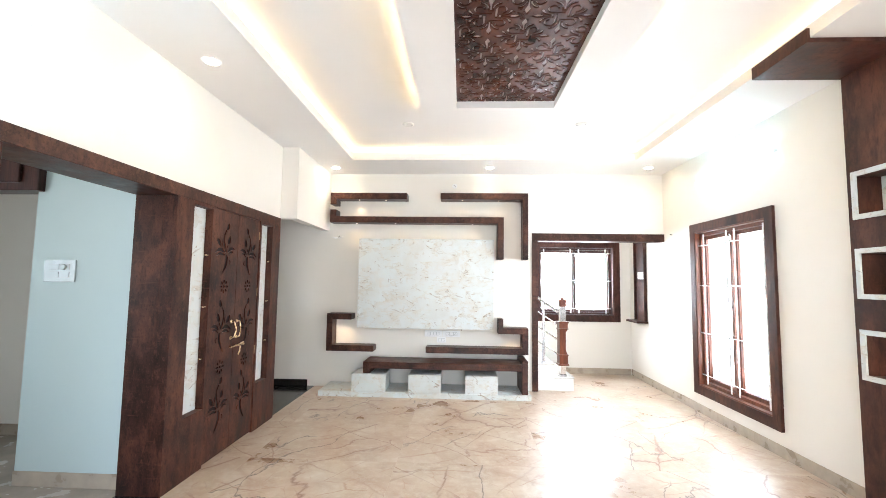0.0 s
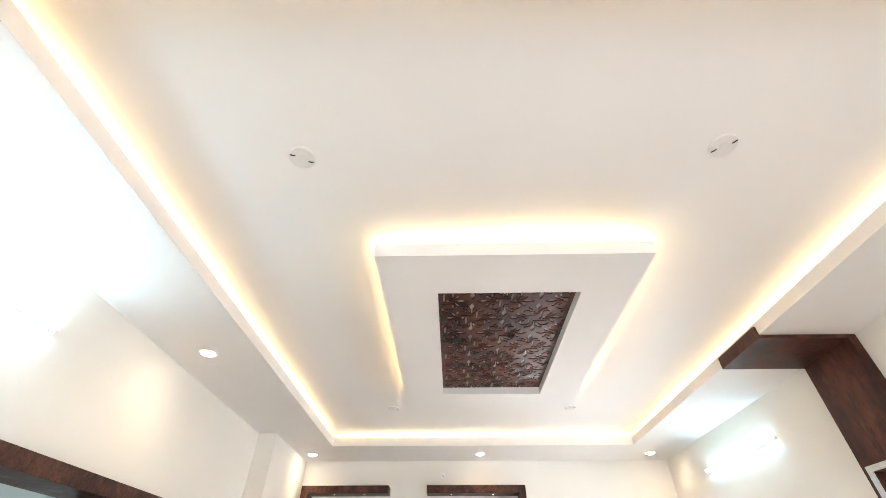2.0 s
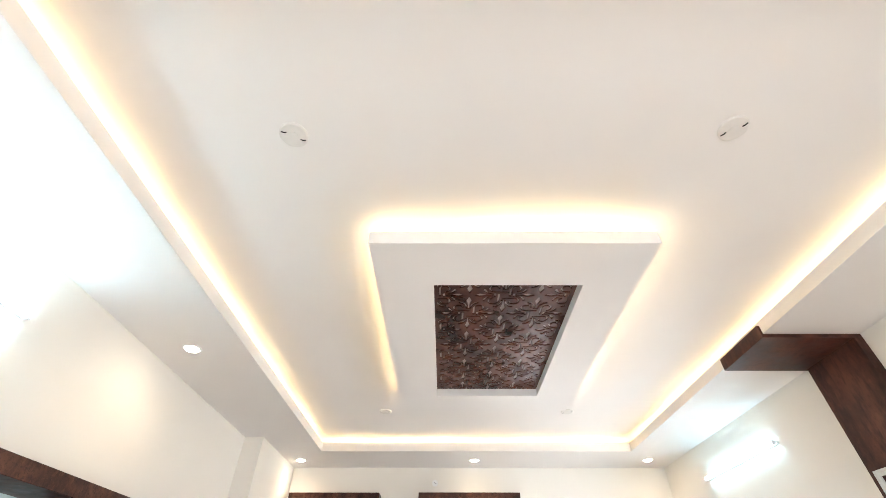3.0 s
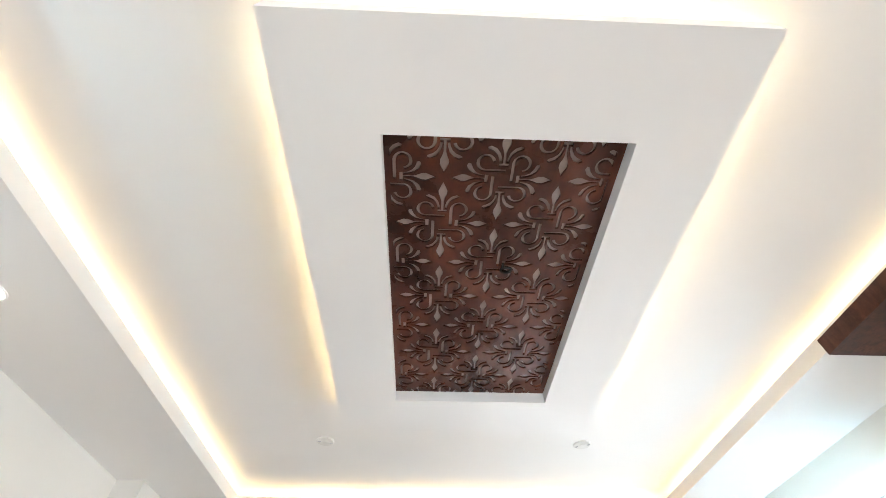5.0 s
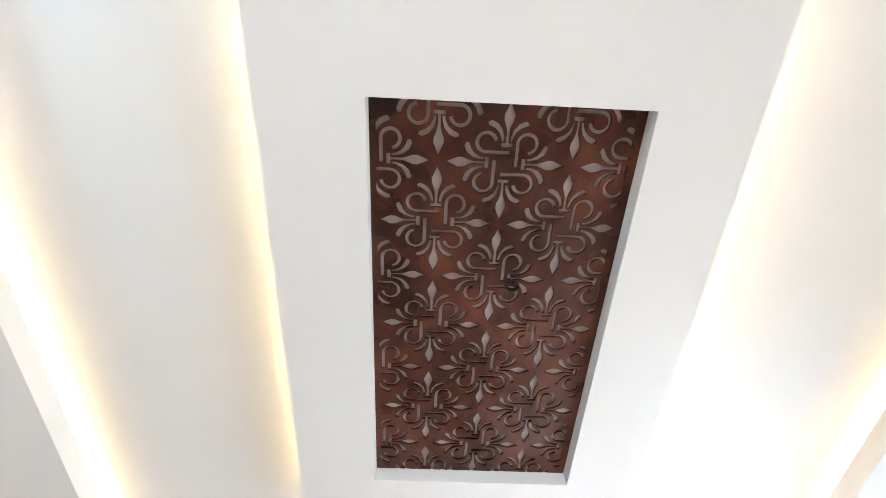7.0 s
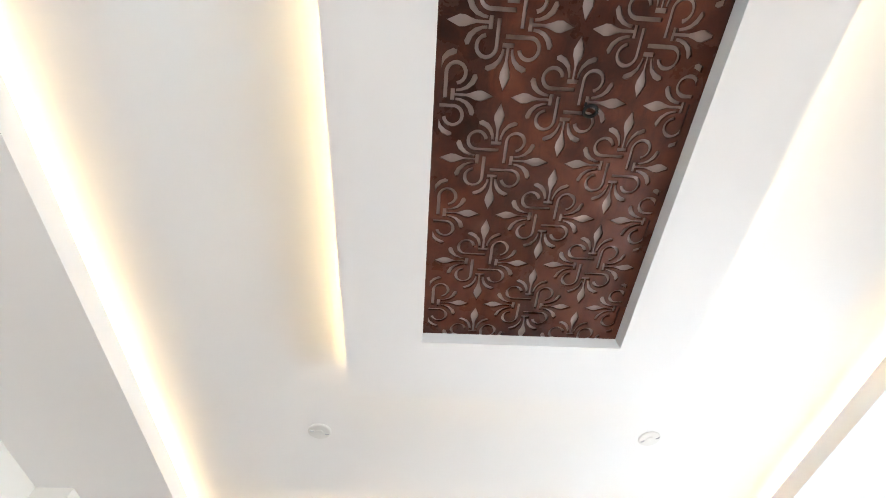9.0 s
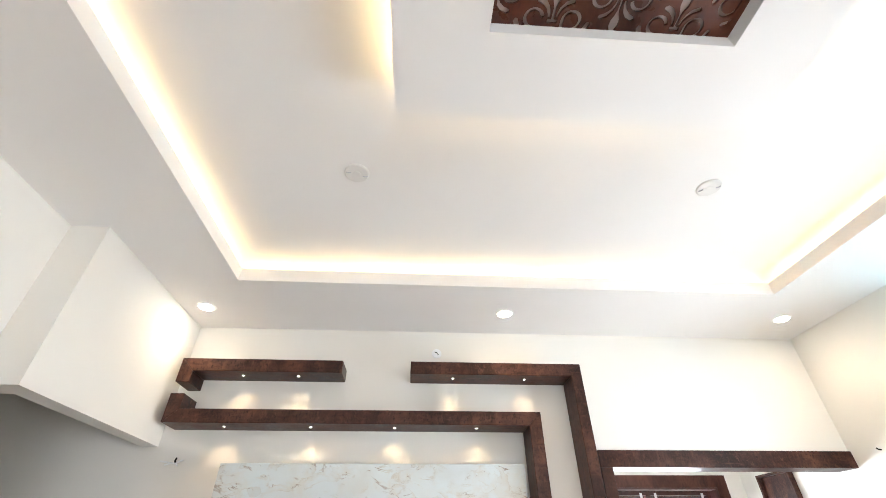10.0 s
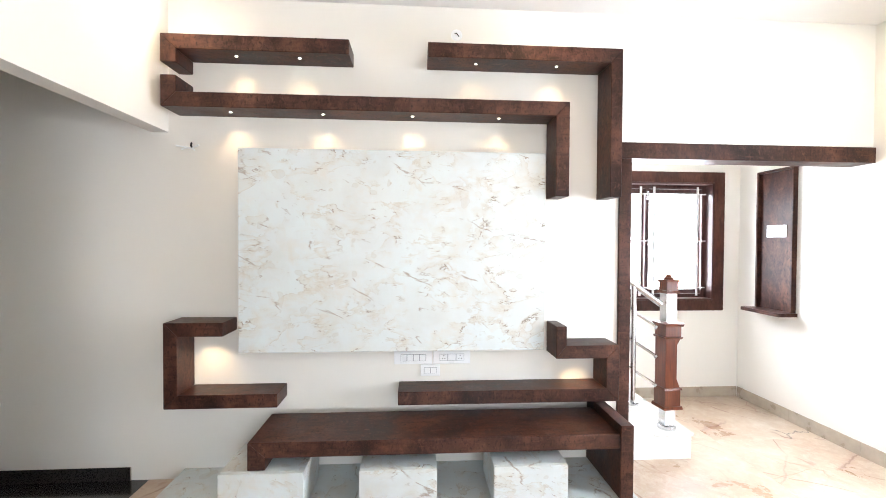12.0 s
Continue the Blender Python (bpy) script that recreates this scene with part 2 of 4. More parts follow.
def white_marble(name, rough=0.42):
    m, t, b = material(name, rough, specular=0.3)
    c = coords(t)
    cloud = noise_of(t, warped(t, c, 3.0, 0.3), 3.6, 6.0, 0.6).outputs["Fac"]
    tone = ramp(t, cloud, (0.34, (0.58, 0.60, 0.585)), (0.5, (0.61, 0.645, 0.645)), (0.7, (0.63, 0.685, 0.69)))
    ochre = noise_of(t, warped(t, c, 6.0, 0.2), 6.0, 6.0, 0.66).outputs["Fac"]
    tone = mix(t, ramp(t, ochre, (0.52, 0.0), (0.70, 0.6)), tone, (0.60, 0.565, 0.50))
    blot = noise_of(t, coords(t, (1.0, 1.0, 1.2)), 9.0, 1.0, 0.4).outputs["Fac"]
    tone = mix(t, ramp(t, blot, (0.70, 0.0), (0.715, 0.45), (0.73, 0.25)), tone, (0.47, 0.43, 0.37))
    # beige smudges drawn out sideways, each with a ragged brown edge
    for sc, tall, lo, hi in ((3.4, 1.4, 0.44, 0.58), (5.4, 1.7, 0.48, 0.60)):
        n = noise_of(t, coords(t, (0.8, 0.8, tall)), sc, 8.0, 0.60, 0.5).outputs["Fac"]
        near = ramp(t, noise_of(t, c, sc * 1.2, 2.0).outputs["Fac"], (lo, 0.0), (hi, 1.0))
        halo = ramp(t, n, (0.43, 0.0), (0.495, 0.58), (0.515, 0.0))
        tone = mix(t, mix(t, 1.0, halo, near, "MULTIPLY"), tone, (0.56, 0.515, 0.44))
        line = ramp(t, n, (0.492, 0.0), (0.5, 0.48), (0.508, 0.0))
        tone = mix(t, mix(t, 1.0, line, near, "MULTIPLY"), tone, (0.40, 0.34, 0.275))
        core = ramp(t, noise_of(t, coords(t, (0.8, 0.8, 1.7)), sc * 3.4, 2.0).outputs["Fac"], (0.56, 0.0), (0.62, 0.95))
        thin = ramp(t, n, (0.490, 0.0), (0.5, 1.0), (0.510, 0.0))
        tone = mix(t, mix(t, 1.0, mix(t, 1.0, thin, core, "MULTIPLY"), near, "MULTIPLY"), tone, (0.17, 0.115, 0.08))
    # short dark dashes and longer cracks falling aslant
    for turn, scale, lo in ((-20, (9.0, 9.0, 38.0), 0.685), (6, (10.0, 10.0, 34.0), 0.70)):
        dash = noise_of(t, slanted(t, warped(t, c, 16.0, 0.05), "Y", turn, scale), 1.0, 4.0, 0.6, 0.6).outputs["Fac"]
        tone = mix(t, ramp(t, dash, (lo, 0.0), (lo + 0.05, 0.8)), tone, (0.25, 0.175, 0.13))
    v = veins(t, slanted(t, c, "Y", -26, (0.8, 0.8, 2.6)), 1.6, 9.0, 0.12, 0.016, 4.5, 0.55, 0.60)
    tone = mix(t, mix(t, 1.0, v, (0.8, 0.8, 0.8), "MULTIPLY"), tone, (0.27, 0.20, 0.15))
    t.links.new(tone, b.inputs["Base Color"])
    return m


def plain(name, colour, rough=0.5, metallic=0.0, vary=0.10, scale=12.0, specular=0.5):
    m, t, b = material(name, rough, metallic, specular=specular)
    n = noise_of(t, coords(t), scale, 5.0).outputs["Fac"]
    t.links.new(ramp(t, n, (0.3, tuple(x * (1 - vary) for x in colour)), (0.7, tuple(min(1, x * (1 + vary)) for x in colour))), b.inputs["Base Color"])
    t.links.new(ramp(t, n, (0.3, max(0.02, rough - 0.05)), (0.7, rough + 0.05)), b.inputs["Roughness"])
    return m


def glowing(name, colour, strength):
    m, t, b = material(name, 0.4)
    b.inputs["Base Color"].default_value = (*colour, 1)
    b.inputs["Emission Color"].default_value = (*colour, 1)
    b.inputs["Emission Strength"].default_value = strength
    return m


def clear_glass():
    m, t, b = material("window_glass", 0.0)
    b.inputs["Transmission Weight"].default_value = 1.0
    b.inputs["IOR"].default_value = 1.02
    return m


def polished_wood(name, dark, light):
    m, t, b = material(name, 0.30, coat=0.1, specular=0.35)
    g = noise_of(t, coords(t, (34, 34, 3.0)), 1.0, 6.0, 0.6, 1.2).outputs["Fac"]
    t.links.new(ramp(t, g, (0.35, dark), (0.65, light)), b.inputs["Base Color"])
    bump(t, b, g, 0.08, 0.0006)
    return m


WALL = paint("cream_wall_paint", (0.80, 0.765, 0.705))
CEIL = paint("white_ceiling_paint", (0.81, 0.785, 0.76))
BLUE = paint("pale_blue_wall_paint", (0.55, 0.67, 0.68))
WOOD = laminate("rusty_brown_laminate", (0.014, 0.006, 0.005), (0.046, 0.018, 0.0125), (0.125, 0.052, 0.033), fine=1.6, grain=(8, 30, 30))
SMOOTHWOOD = laminate("smooth_brown_laminate", (0.021, 0.008, 0.006), (0.058, 0.021, 0.0145), (0.128, 0.049, 0.032), 0.40, 0.8, 0.6)
DOORWOOD = laminate("door_laminate", (0.009, 0.0038, 0.0032), (0.046, 0.0165, 0.0115), (0.130, 0.049, 0.030), 0.44, 0.75, 1.3, grain=(20, 20, 4.0))
PANEL = laminate("carved_panel_laminate", (0.018, 0.006, 0.0045), (0.054, 0.015, 0.0088), (0.155, 0.045, 0.021), 0.28, 0.5, 0.35, grain=(14, 3.0, 14), gloss=0.28)
GROOVE = plain("grey_routed_groove", (0.43, 0.365, 0.34), 0.6, vary=0.10, scale=30)
# near-black colour carries the shade inside the door cut-outs
CARVED = plain("carving_hollow_shade", (0.006, 0.004, 0.0035), 0.8)
MARBLE = floor_marble()
WHITE_MARBLE = white_marble("white_marble_laminate")
TEAK = polished_wood("reddish_window_wood", (0.085, 0.026, 0.013), (0.17, 0.056, 0.028))
DARK_TEAK = polished_wood("dark_window_wood", (0.035, 0.014, 0.012), (0.075, 0.030, 0.024))
NEWEL = polished_wood("varnished_newel_wood", (0.070, 0.016, 0.006), (0.145, 0.036, 0.013))
STEEL = plain("brushed_steel", (0.60, 0.60, 0.61), 0.20, 1.0, 0.06)
HINGE = plain("dull_brass_hinge", (0.34, 0.22, 0.13), 0.45, 1.0, 0.15, 40)
BRASS = plain("worn_brass", (0.72, 0.55, 0.33), 0.28, 1.0, 0.12, 40)
GRILLE = plain("white_grille_paint", (0.78, 0.78, 0.77), 0.4, vary=0.03)
SWITCH = plain("white_switch_plastic", (0.82, 0.82, 0.82), 0.3, vary=0.02)
PLATE = plain("aged_white_cover_plastic", (0.70, 0.675, 0.64), 0.45, vary=0.04)
FILM = plain("film_covered_plastic", (0.42, 0.49, 0.51), 0.25, vary=0.05)
# grey painted as the shade round switch keys; also colours some wire ends
SWITCH_GAP = plain("grey_switch_gap", (0.42, 0.42, 0.43), 0.5)
BLACK = plain("black_granite", (0.022, 0.019, 0.018), 0.16, vary=0.5, scale=140)
SKIRT = plain("beige_grey_skirting_tile", (0.40, 0.335, 0.265), 0.3, vary=0.14, scale=8)
STAIRWHITE = paint("white_stair_paint", (0.82, 0.80, 0.76))
TREAD = plain("pale_granite_tread", (0.62, 0.60, 0.56), 0.2, vary=0.12, scale=60)
GREYTILE = plain("grey_beige_floor_tile", (0.34, 0.29, 0.235), 0.25, vary=0.15, scale=5)
GROUT = plain("beige_grout", (0.38, 0.30, 0.22), 0.8)
CONCRETE = plain("sunlit_concrete", (0.42, 0.40, 0.37), 0.85, vary=0.2, scale=1.5)
OUTWALL = plain("white_compound_wall_paint", (0.75, 0.74, 0.72), 0.8, vary=0.05, scale=2)
WIRE = plain("black_wire", (0.012, 0.011, 0.010), 0.75, specular=0.2)
LENS_ON = glowing("lit_downlight_lens", (1.0, 0.88, 0.68), 14.0)
SPOT_ON = glowing("lit_spot_lens", (1.0, 0.88, 0.66), 6.0)
TUBE_ON = glowing("lit_tube", (0.55, 0.86, 1.0), 16.0)
# same tube at lower strength, only to keep the east wall's glare small
TUBE_DIM = glowing("lit_tube_dimmed", (0.55, 0.86, 1.0), 7.0)
GLASS = clear_glass()


# ---- builders ----
def mesh_of(name, bm, mat):
    me = bpy.data.meshes.new(name)
    bm.normal_update()
    bm.to_mesh(me)
    bm.free()
    me.materials.append(mat)
    return me


def part(name, bm, mat, parent, label=""):
    ob = new(name, mesh_of(name, bm, mat))
    ob.parent = parent
    return tagged(ob, label)


def thing(name, label, category, group="", at=(0, 0, 0)):
    ob = new(name)
    ob.location = at
    ob.empty_display_size = 0.05
    return tagged(ob, label, category, group)


def structure(name, bm, mat):
    return tagged(new(name, mesh_of(name, bm, mat)), kind="structure")


def add_box(bm, a, b, bevel=0.0):
    r = bmesh.ops.create_cube(bm, size=1.0)
    for v in r["verts"]:
        v.co = [(a[i] + b[i]) / 2 + v.co[i] * (b[i] - a[i]) for i in range(3)]
    if bevel:
        edges = list({e for v in r["verts"] for e in v.link_edges})
        bmesh.ops.bevel(bm, geom=edges, offset=bevel, segments=1, affect="EDGES", profile=0.6)
    return bm


def box(a, b, bevel=0.0):
    return add_box(bmesh.new(), a, b, bevel)


def add_tube(bm, a, b, r, n=14, r2=None):
    a, b = Vector(a), Vector(b)
    m = Matrix.Translation((a + b) / 2) @ (b - a).to_track_quat("Z", "Y").to_matrix().to_4x4()
    bmesh.ops.create_cone(bm, cap_ends=True, segments=n, radius1=r, radius2=r if r2 is None else r2, depth=(b - a).length, matrix=m)
    return bm


def tube(a, b, r, n=14, r2=None):
    return add_tube(bmesh.new(), a, b, r, n, r2)


def bent(points, r, n=8):
    """A round bar along a line of points."""
    bm = bmesh.new()
    pts = [Vector(p) for p in points]
    rings = []
    for i, p in enumerate(pts):
        way = (pts[min(i + 1, len(pts) - 1)] - pts[max(i - 1, 0)]).normalized()
        q = way.to_track_quat("Z", "Y").to_matrix()
        rings.append([bm.verts.new(p + q @ Vector((r * math.cos(2 * math.pi * k / n), r * math.sin(2 * math.pi * k / n), 0))) for k in range(n)])
    for lo, hi in zip(rings, rings[1:]):
        for k in range(n):
            bm.faces.new((lo[k], lo[(k + 1) % n], hi[(k + 1) % n], hi[k]))
    bm.faces.new(rings[0][::-1])
    bm.faces.new(rings[-1])
    return bm


def lathe(profile, n=28):
    """A turned shape about z: (radius, height) pairs from bottom to top."""
    bm = bmesh.new()
    rings = [[bm.verts.new((r * math.cos(2 * math.pi * k / n), r * math.sin(2 * math.pi * k / n), z)) for k in range(n)] for r, z in profile]
    for lo, hi in zip(rings, rings[1:]):
        for k in range(n):
            bm.faces.new((lo[k], lo[(k + 1) % n], hi[(k + 1) % n], hi[k]))
    bm.faces.new(rings[0][::-1])
    bm.faces.new(rings[-1])
    return bm


def shift(bm, m):
    bmesh.ops.transform(bm, matrix=m, verts=bm.verts)
    return bm


def blocks(xs, ys, zs, empty):
    """A solid made of cells between the cuts xs, ys, zs, without the cells that empty() names; only its outer faces are made."""
    bm = bmesh.new()
    seen = {}
    mid = lambda c, i: (c[i] + c[i + 1]) / 2
    n = (len(xs) - 1, len(ys) - 1, len(zs) - 1)
    full = lambda i, j, k: 0 <= i < n[0] and 0 <= j < n[1] and 0 <= k < n[2] and not empty(mid(xs, i), mid(ys, j), mid(zs, k))

    def vert(i, j, k):
        if (i, j, k) not in seen:
            seen[i, j, k] = bm.verts.new((xs[i], ys[j], zs[k]))
        return seen[i, j, k]
    sides = (((1, 0, 0), ((1, 0, 0), (1, 1, 0), (1, 1, 1), (1, 0, 1))), ((-1, 0, 0), ((0, 0, 0), (0, 0, 1), (0, 1, 1), (0, 1, 0))),
             ((0, 1, 0), ((0, 1, 0), (0, 1, 1), (1, 1, 1), (1, 1, 0))), ((0, -1, 0), ((0, 0, 0), (1, 0, 0), (1, 0, 1), (0, 0, 1))),
             ((0, 0, 1), ((0, 0, 1), (1, 0, 1), (1, 1, 1), (0, 1, 1))), ((0, 0, -1), ((0, 0, 0), (0, 1, 0), (1, 1, 0), (1, 0, 0))))
    for i in range(n[0]):
        for j in range(n[1]):
            for k in range(n[2]):
                if full(i, j, k):
                    for (di, dj, dk), corners in sides:
                        if not full(i + di, j + dj, k + dk):
                            bm.faces.new([vert(i + a, j + b, k + c) for a, b, c in corners])
    return bm


def wall_with(axis, p0, p1, a0, a1, z0, z1, openings=()):
    """A wall from p0 to p1 thick along axis, a0 to a1 long, with rectangular openings (a0, a1, z0, z1) through it."""
    cuts = sorted({a0, a1, *(o[0] for o in openings), *(o[1] for o in openings)})
    zs = sorted({z0, z1, *(o[2] for o in openings), *(o[3] for o in openings)})
    if axis == "x":
        return blocks([p0, p1], cuts, zs, lambda x, y, z: any(o[0] < y < o[1] and o[2] < z < o[3] for o in openings))
    return blocks(cuts, [p0, p1], zs, lambda x, y, z: any(o[0] < x < o[1] and o[2] < z < o[3] for o in openings))


def frame_ring(x0, x1, z0, z1, w, depth):
    """A picture-frame ring in the xz plane, from y = 0 to depth."""
    return blocks([x0, x0 + w, x1 - w, x1], [0, depth], [z0, z0 + w, z1 - w, z1], lambda x, y, z: x0 + w < x < x1 - w and z0 + w < z < z1 - w)


def stroke(points, widths):
    """The closed outline of a line of varying width."""
    left, right = [], []
    n = len(points)
    for i, (px, py) in enumerate(points):
        ax, ay = points[max(i - 1, 0)]
        bx, by = points[min(i + 1, n - 1)]
        d = math.hypot(bx - ax, by - ay) or 1.0
        nx, ny = -(by - ay) / d, (bx - ax) / d
        w = widths[i] / 2 if isinstance(widths, (list, tuple)) else widths / 2
        left.append((px + nx * w, py + ny * w))
        right.append((px - nx * w, py - ny * w))
    return left + right[::-1]


def turned(poly, angle, scale=1.0, at=(0, 0), flip=False):
    c, s = math.cos(angle), math.sin(angle)
    out = []
    for x, y in poly:
        x = -x if flip else x
        out.append((at[0] + scale * (c * x - s * y), at[1] + scale * (s * x + c * y)))
    return out


def pierced(width, height, holes, depth):
    """A flat board of that size, centred, in the xy plane, with the outlines in holes cut through it."""
    cu = bpy.data.curves.new("cut", "CURVE")
    cu.dimensions, cu.fill_mode, cu.extrude = "2D", "BOTH", depth / 2
    w, h = width / 2, height / 2
    for poly in ([(-w, -h), (w, -h), (w, h), (-w, h)], *holes):
        sp = cu.splines.new("POLY")
        sp.points.add(len(poly) - 1)
        for p, (x, y) in zip(sp.points, poly):
            p.co = (x, y, 0, 1)
        sp.use_cyclic_u = True
    ob = bpy.data.objects.new("cut", cu)
    scene.collection.objects.link(ob)
    me = bpy.data.meshes.new_from_object(ob)
    bm = bmesh.new()
    bm.from_mesh(me)
    bpy.data.objects.remove(ob)
    bpy.data.meshes.remove(me)
    bpy.data.curves.remove(cu)
    return bm


# ---- large structure ----
NICHES = ((1.915, 2.255), (1.375, 1.725), (0.838, 1.18))
EWIN = (3.955, 5.125, 0.315, 2.075)
NWIN = (1.505, 2.715, 0.94, 2.062)
structure("wall_east", wall_with("x", X_EAST, X_EAST + 0.23, Y_SOUTH - 0.2, Y_END + 0.2, 0, 3.35,
                                 [EWIN, *((2.665, 3.005, a + 0.035, b - 0.035) for a, b in NICHES)]), WALL)
structure("wall_end", wall_with("y", Y_END, Y_END + 0.23, -3.4, X_EAST, 0, 3.35, [NWIN]), WALL)
structure("wall_north", wall_with("y", Y_TV, Y_TV + 0.14, -3.6, X_EAST, 0, 3.35, [(1.265, X_EAST, 0, 2.05)]), WALL)
structure("wall_west", wall_with("x", -2.06, X_WEST, Y_SOUTH, 4.735, 0, 3.35, [(1.72, 4.56, 0, 2.10), (4.56, 4.735, 0, 2.152)]), WALL)
structure("wall_beam", blocks([X_WEST - 0.02, -1.76, -1.655], [4.735, 4.86, Y_TV], [2.152, Z_LOW], lambda x, y, z: x < -1.76 and y > 4.86), WALL)
# the opening here is assumed, added to let in light from behind the walker
structure("wall_south", wall_with("y", Y_SOUTH - 0.2, Y_SOUTH, -4.6, X_EAST, 0, 3.35, [(-0.45, 2.25, 0.2, 2.2)]), WALL)
structure("wall_passage", box((-3.60, 4.0005, 0), (-3.45, Y_TV, 3.35)), WALL)
structure("wall_side_room", box((-2.885, 2.96, 0), (-2.06, 4.0, 3.1)), BLUE)
structure("wall_side_room_far", box((-4.5, 3.86, 0), (-2.8855, 4.0, 3.1)), WALL)
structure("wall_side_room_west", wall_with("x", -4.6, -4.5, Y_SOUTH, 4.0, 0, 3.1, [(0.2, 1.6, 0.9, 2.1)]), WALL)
structure("wall_stair_side", box((-3.5, Y_TV + 0.14, 0), (-3.4, Y_END, 3.35)), WALL)

# ceiling: low border, cove lips and the raised tray in one piece
LIP, SHELF_Z, LIP_Z, COVE = 0.018, 3.0, 3.066, 0.19
x0, x1, y0, y1 = TRAY
cx = [-3.1, x0 - COVE, x0 - LIP, x0, x1, x1 + LIP, x1 + COVE, X_EAST]
cy = [Y_SOUTH, y0 - COVE, y0 - LIP, y0, y1, y1 + LIP, y1 + COVE, Y_TV]


def ceiling_gap(x, y, z):
    if x0 < x < x1 and y0 < y < y1:
        return z < Z_TRAY
    if x0 - LIP < x < x1 + LIP and y0 - LIP < y < y1 + LIP:
        return LIP_Z < z < Z_TRAY
    if x0 - COVE < x < x1 + COVE and y0 - COVE < y < y1 + COVE:
        return SHELF_Z < z < Z_TRAY
    return False


structure("ceiling", blocks(cx, cy, [Z_LOW, SHELF_Z, LIP_Z, Z_TRAY, 3.35], ceiling_gap), CEIL)
structure("ceiling_passage", box((-3.60, 4.0005, Z_LOW), (-3.1005, Y_TV - 0.0005, 3.35)), CEIL)
structure("ceiling_stairs", box((1.1, Y_TV + 0.14, 3.2), (X_EAST, Y_END, 3.35)), CEIL)
# unseen shaft and high window over the stairs, added to hold the extra daylight
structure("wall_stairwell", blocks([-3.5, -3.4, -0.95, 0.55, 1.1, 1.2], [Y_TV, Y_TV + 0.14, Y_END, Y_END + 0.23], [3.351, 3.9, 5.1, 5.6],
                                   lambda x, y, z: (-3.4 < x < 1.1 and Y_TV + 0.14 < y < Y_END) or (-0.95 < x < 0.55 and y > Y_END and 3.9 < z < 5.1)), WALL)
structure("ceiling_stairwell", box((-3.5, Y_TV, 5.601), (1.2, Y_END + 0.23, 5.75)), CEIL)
structure("ceiling_side_room", box((-4.5, Y_SOUTH, 3.1), (-2.06, 4.0, 3.2)), CEIL)

# grounds
structure("ground", box((-400, -400, -0.62), (400, 400, -0.42)), CONCRETE)
structure("floor", box((-4.6, Y_SOUTH - 0.2, -0.2), (X_EAST + 0.23, Y_END + 0.23, -0.006)), GROUT)
structure("floor_passage", blocks([-3.45, -2.06, -1.785], [4.0005, 4.56, Y_TV], [-0.006, 0.0], lambda x, y, z: x > -2.06 and y < 4.56), BLACK)
structure("floor_threshold", box((-2.06, 1.72, -0.006), (-1.765, 2.86, 0.004)), BLACK)
structure("floor_side_room", box((-4.5, Y_SOUTH, -0.006), (-2.06, 3.86, 0.0)), GREYTILE)


# skirtings: a mortar strip with tiles on it
def skirting(name, a, b, along, mat=SKIRT, piece=0.62):
    """Tiles from a to b; along: 0 for x, 1 for y; the wall side is the one at thickness 0.004."""
    run = structure(name, box(a, b), GROUT)
    start, end = a[along], b[along]
    other = 1 - along
    count = max(1, round((end - start) / piece))
    step = (end - start) / count
    grow = 0.006
    for k in range(count):
        lo, hi = list(a), list(b)
        lo[along], hi[along] = start + step * k + 0.0008, start + step * (k + 1) - 0.0008
        lo[other] -= grow
        hi[other] = a[other] - 0.0004
        hi[2] = b[2] + 0.003
        part("skirting_tile", box(lo, hi, 0.0012), mat, run)


skirting("baseboard_east", (X_EAST - 0.006, 3.075, 0), (X_EAST, Y_END - 0.014, 0.097), 1)
skirting("baseboard_east_near", (X_EAST - 0.006, Y_SOUTH, 0), (X_EAST, 2.595, 0.097), 1)
skirting("baseboard_end", (1.785, Y_END - 0.006, 0), (X_EAST - 0.014, Y_END, 0.097), 0)
skirting("baseboard_passage", (-3.44, Y_TV - 0.006, 0), (-1.89, Y_TV, 0.082), 0, BLACK, 1.1)
skirting("baseboard_side_room", (-2.885, 2.954, 0), (-2.065, 2.96, 0.097), 0)
skirting("baseboard_side_room_far", (-4.49, 3.854, 0), (-2.897, 3.86, 0.097), 0)


# ---- the hanging ceiling panel ----
def motif():
    """Fleur-de-lis knot, reaching 1 from its middle: outlines of the routed grooves."""
    out = []
    for q in range(4):
        a = q * math.pi / 2
        leaf = [(0.0, 1.0), (0.045, 0.90), (0.088, 0.80), (0.082, 0.71), (0.046, 0.62), (0.024, 0.54), (0.024, 0.345), (0.095, 0.345), (0.095, 0.275),
                (-0.095, 0.275), (-0.095, 0.345), (-0.024, 0.345), (-0.024, 0.54), (-0.046, 0.62), (-0.082, 0.71), (-0.088, 0.80), (-0.045, 0.90)]
        out.append(turned(leaf, a))
        pts = [(0.070, 0.362), (0.080, 0.44), (0.120, 0.54), (0.195, 0.620), (0.290, 0.662), (0.335, 0.655)]
        petal = stroke(pts, [0.046, 0.052, 0.070, 0.092, 0.094, 0.050])
        out.append(turned(petal, a))
        out.append(turned(petal, a, flip=True))
        hook = [(0.185, 0.06), (0.185, -0.12), (0.185, -0.34)]
        hook += [(0.345 - 0.16 * math.cos(th), -0.34 + 0.16 * math.sin(th)) for th in (radians(d) for d in range(-15, -266, -19))]
        out.append(turned(stroke(hook, 0.064), a))
    return out


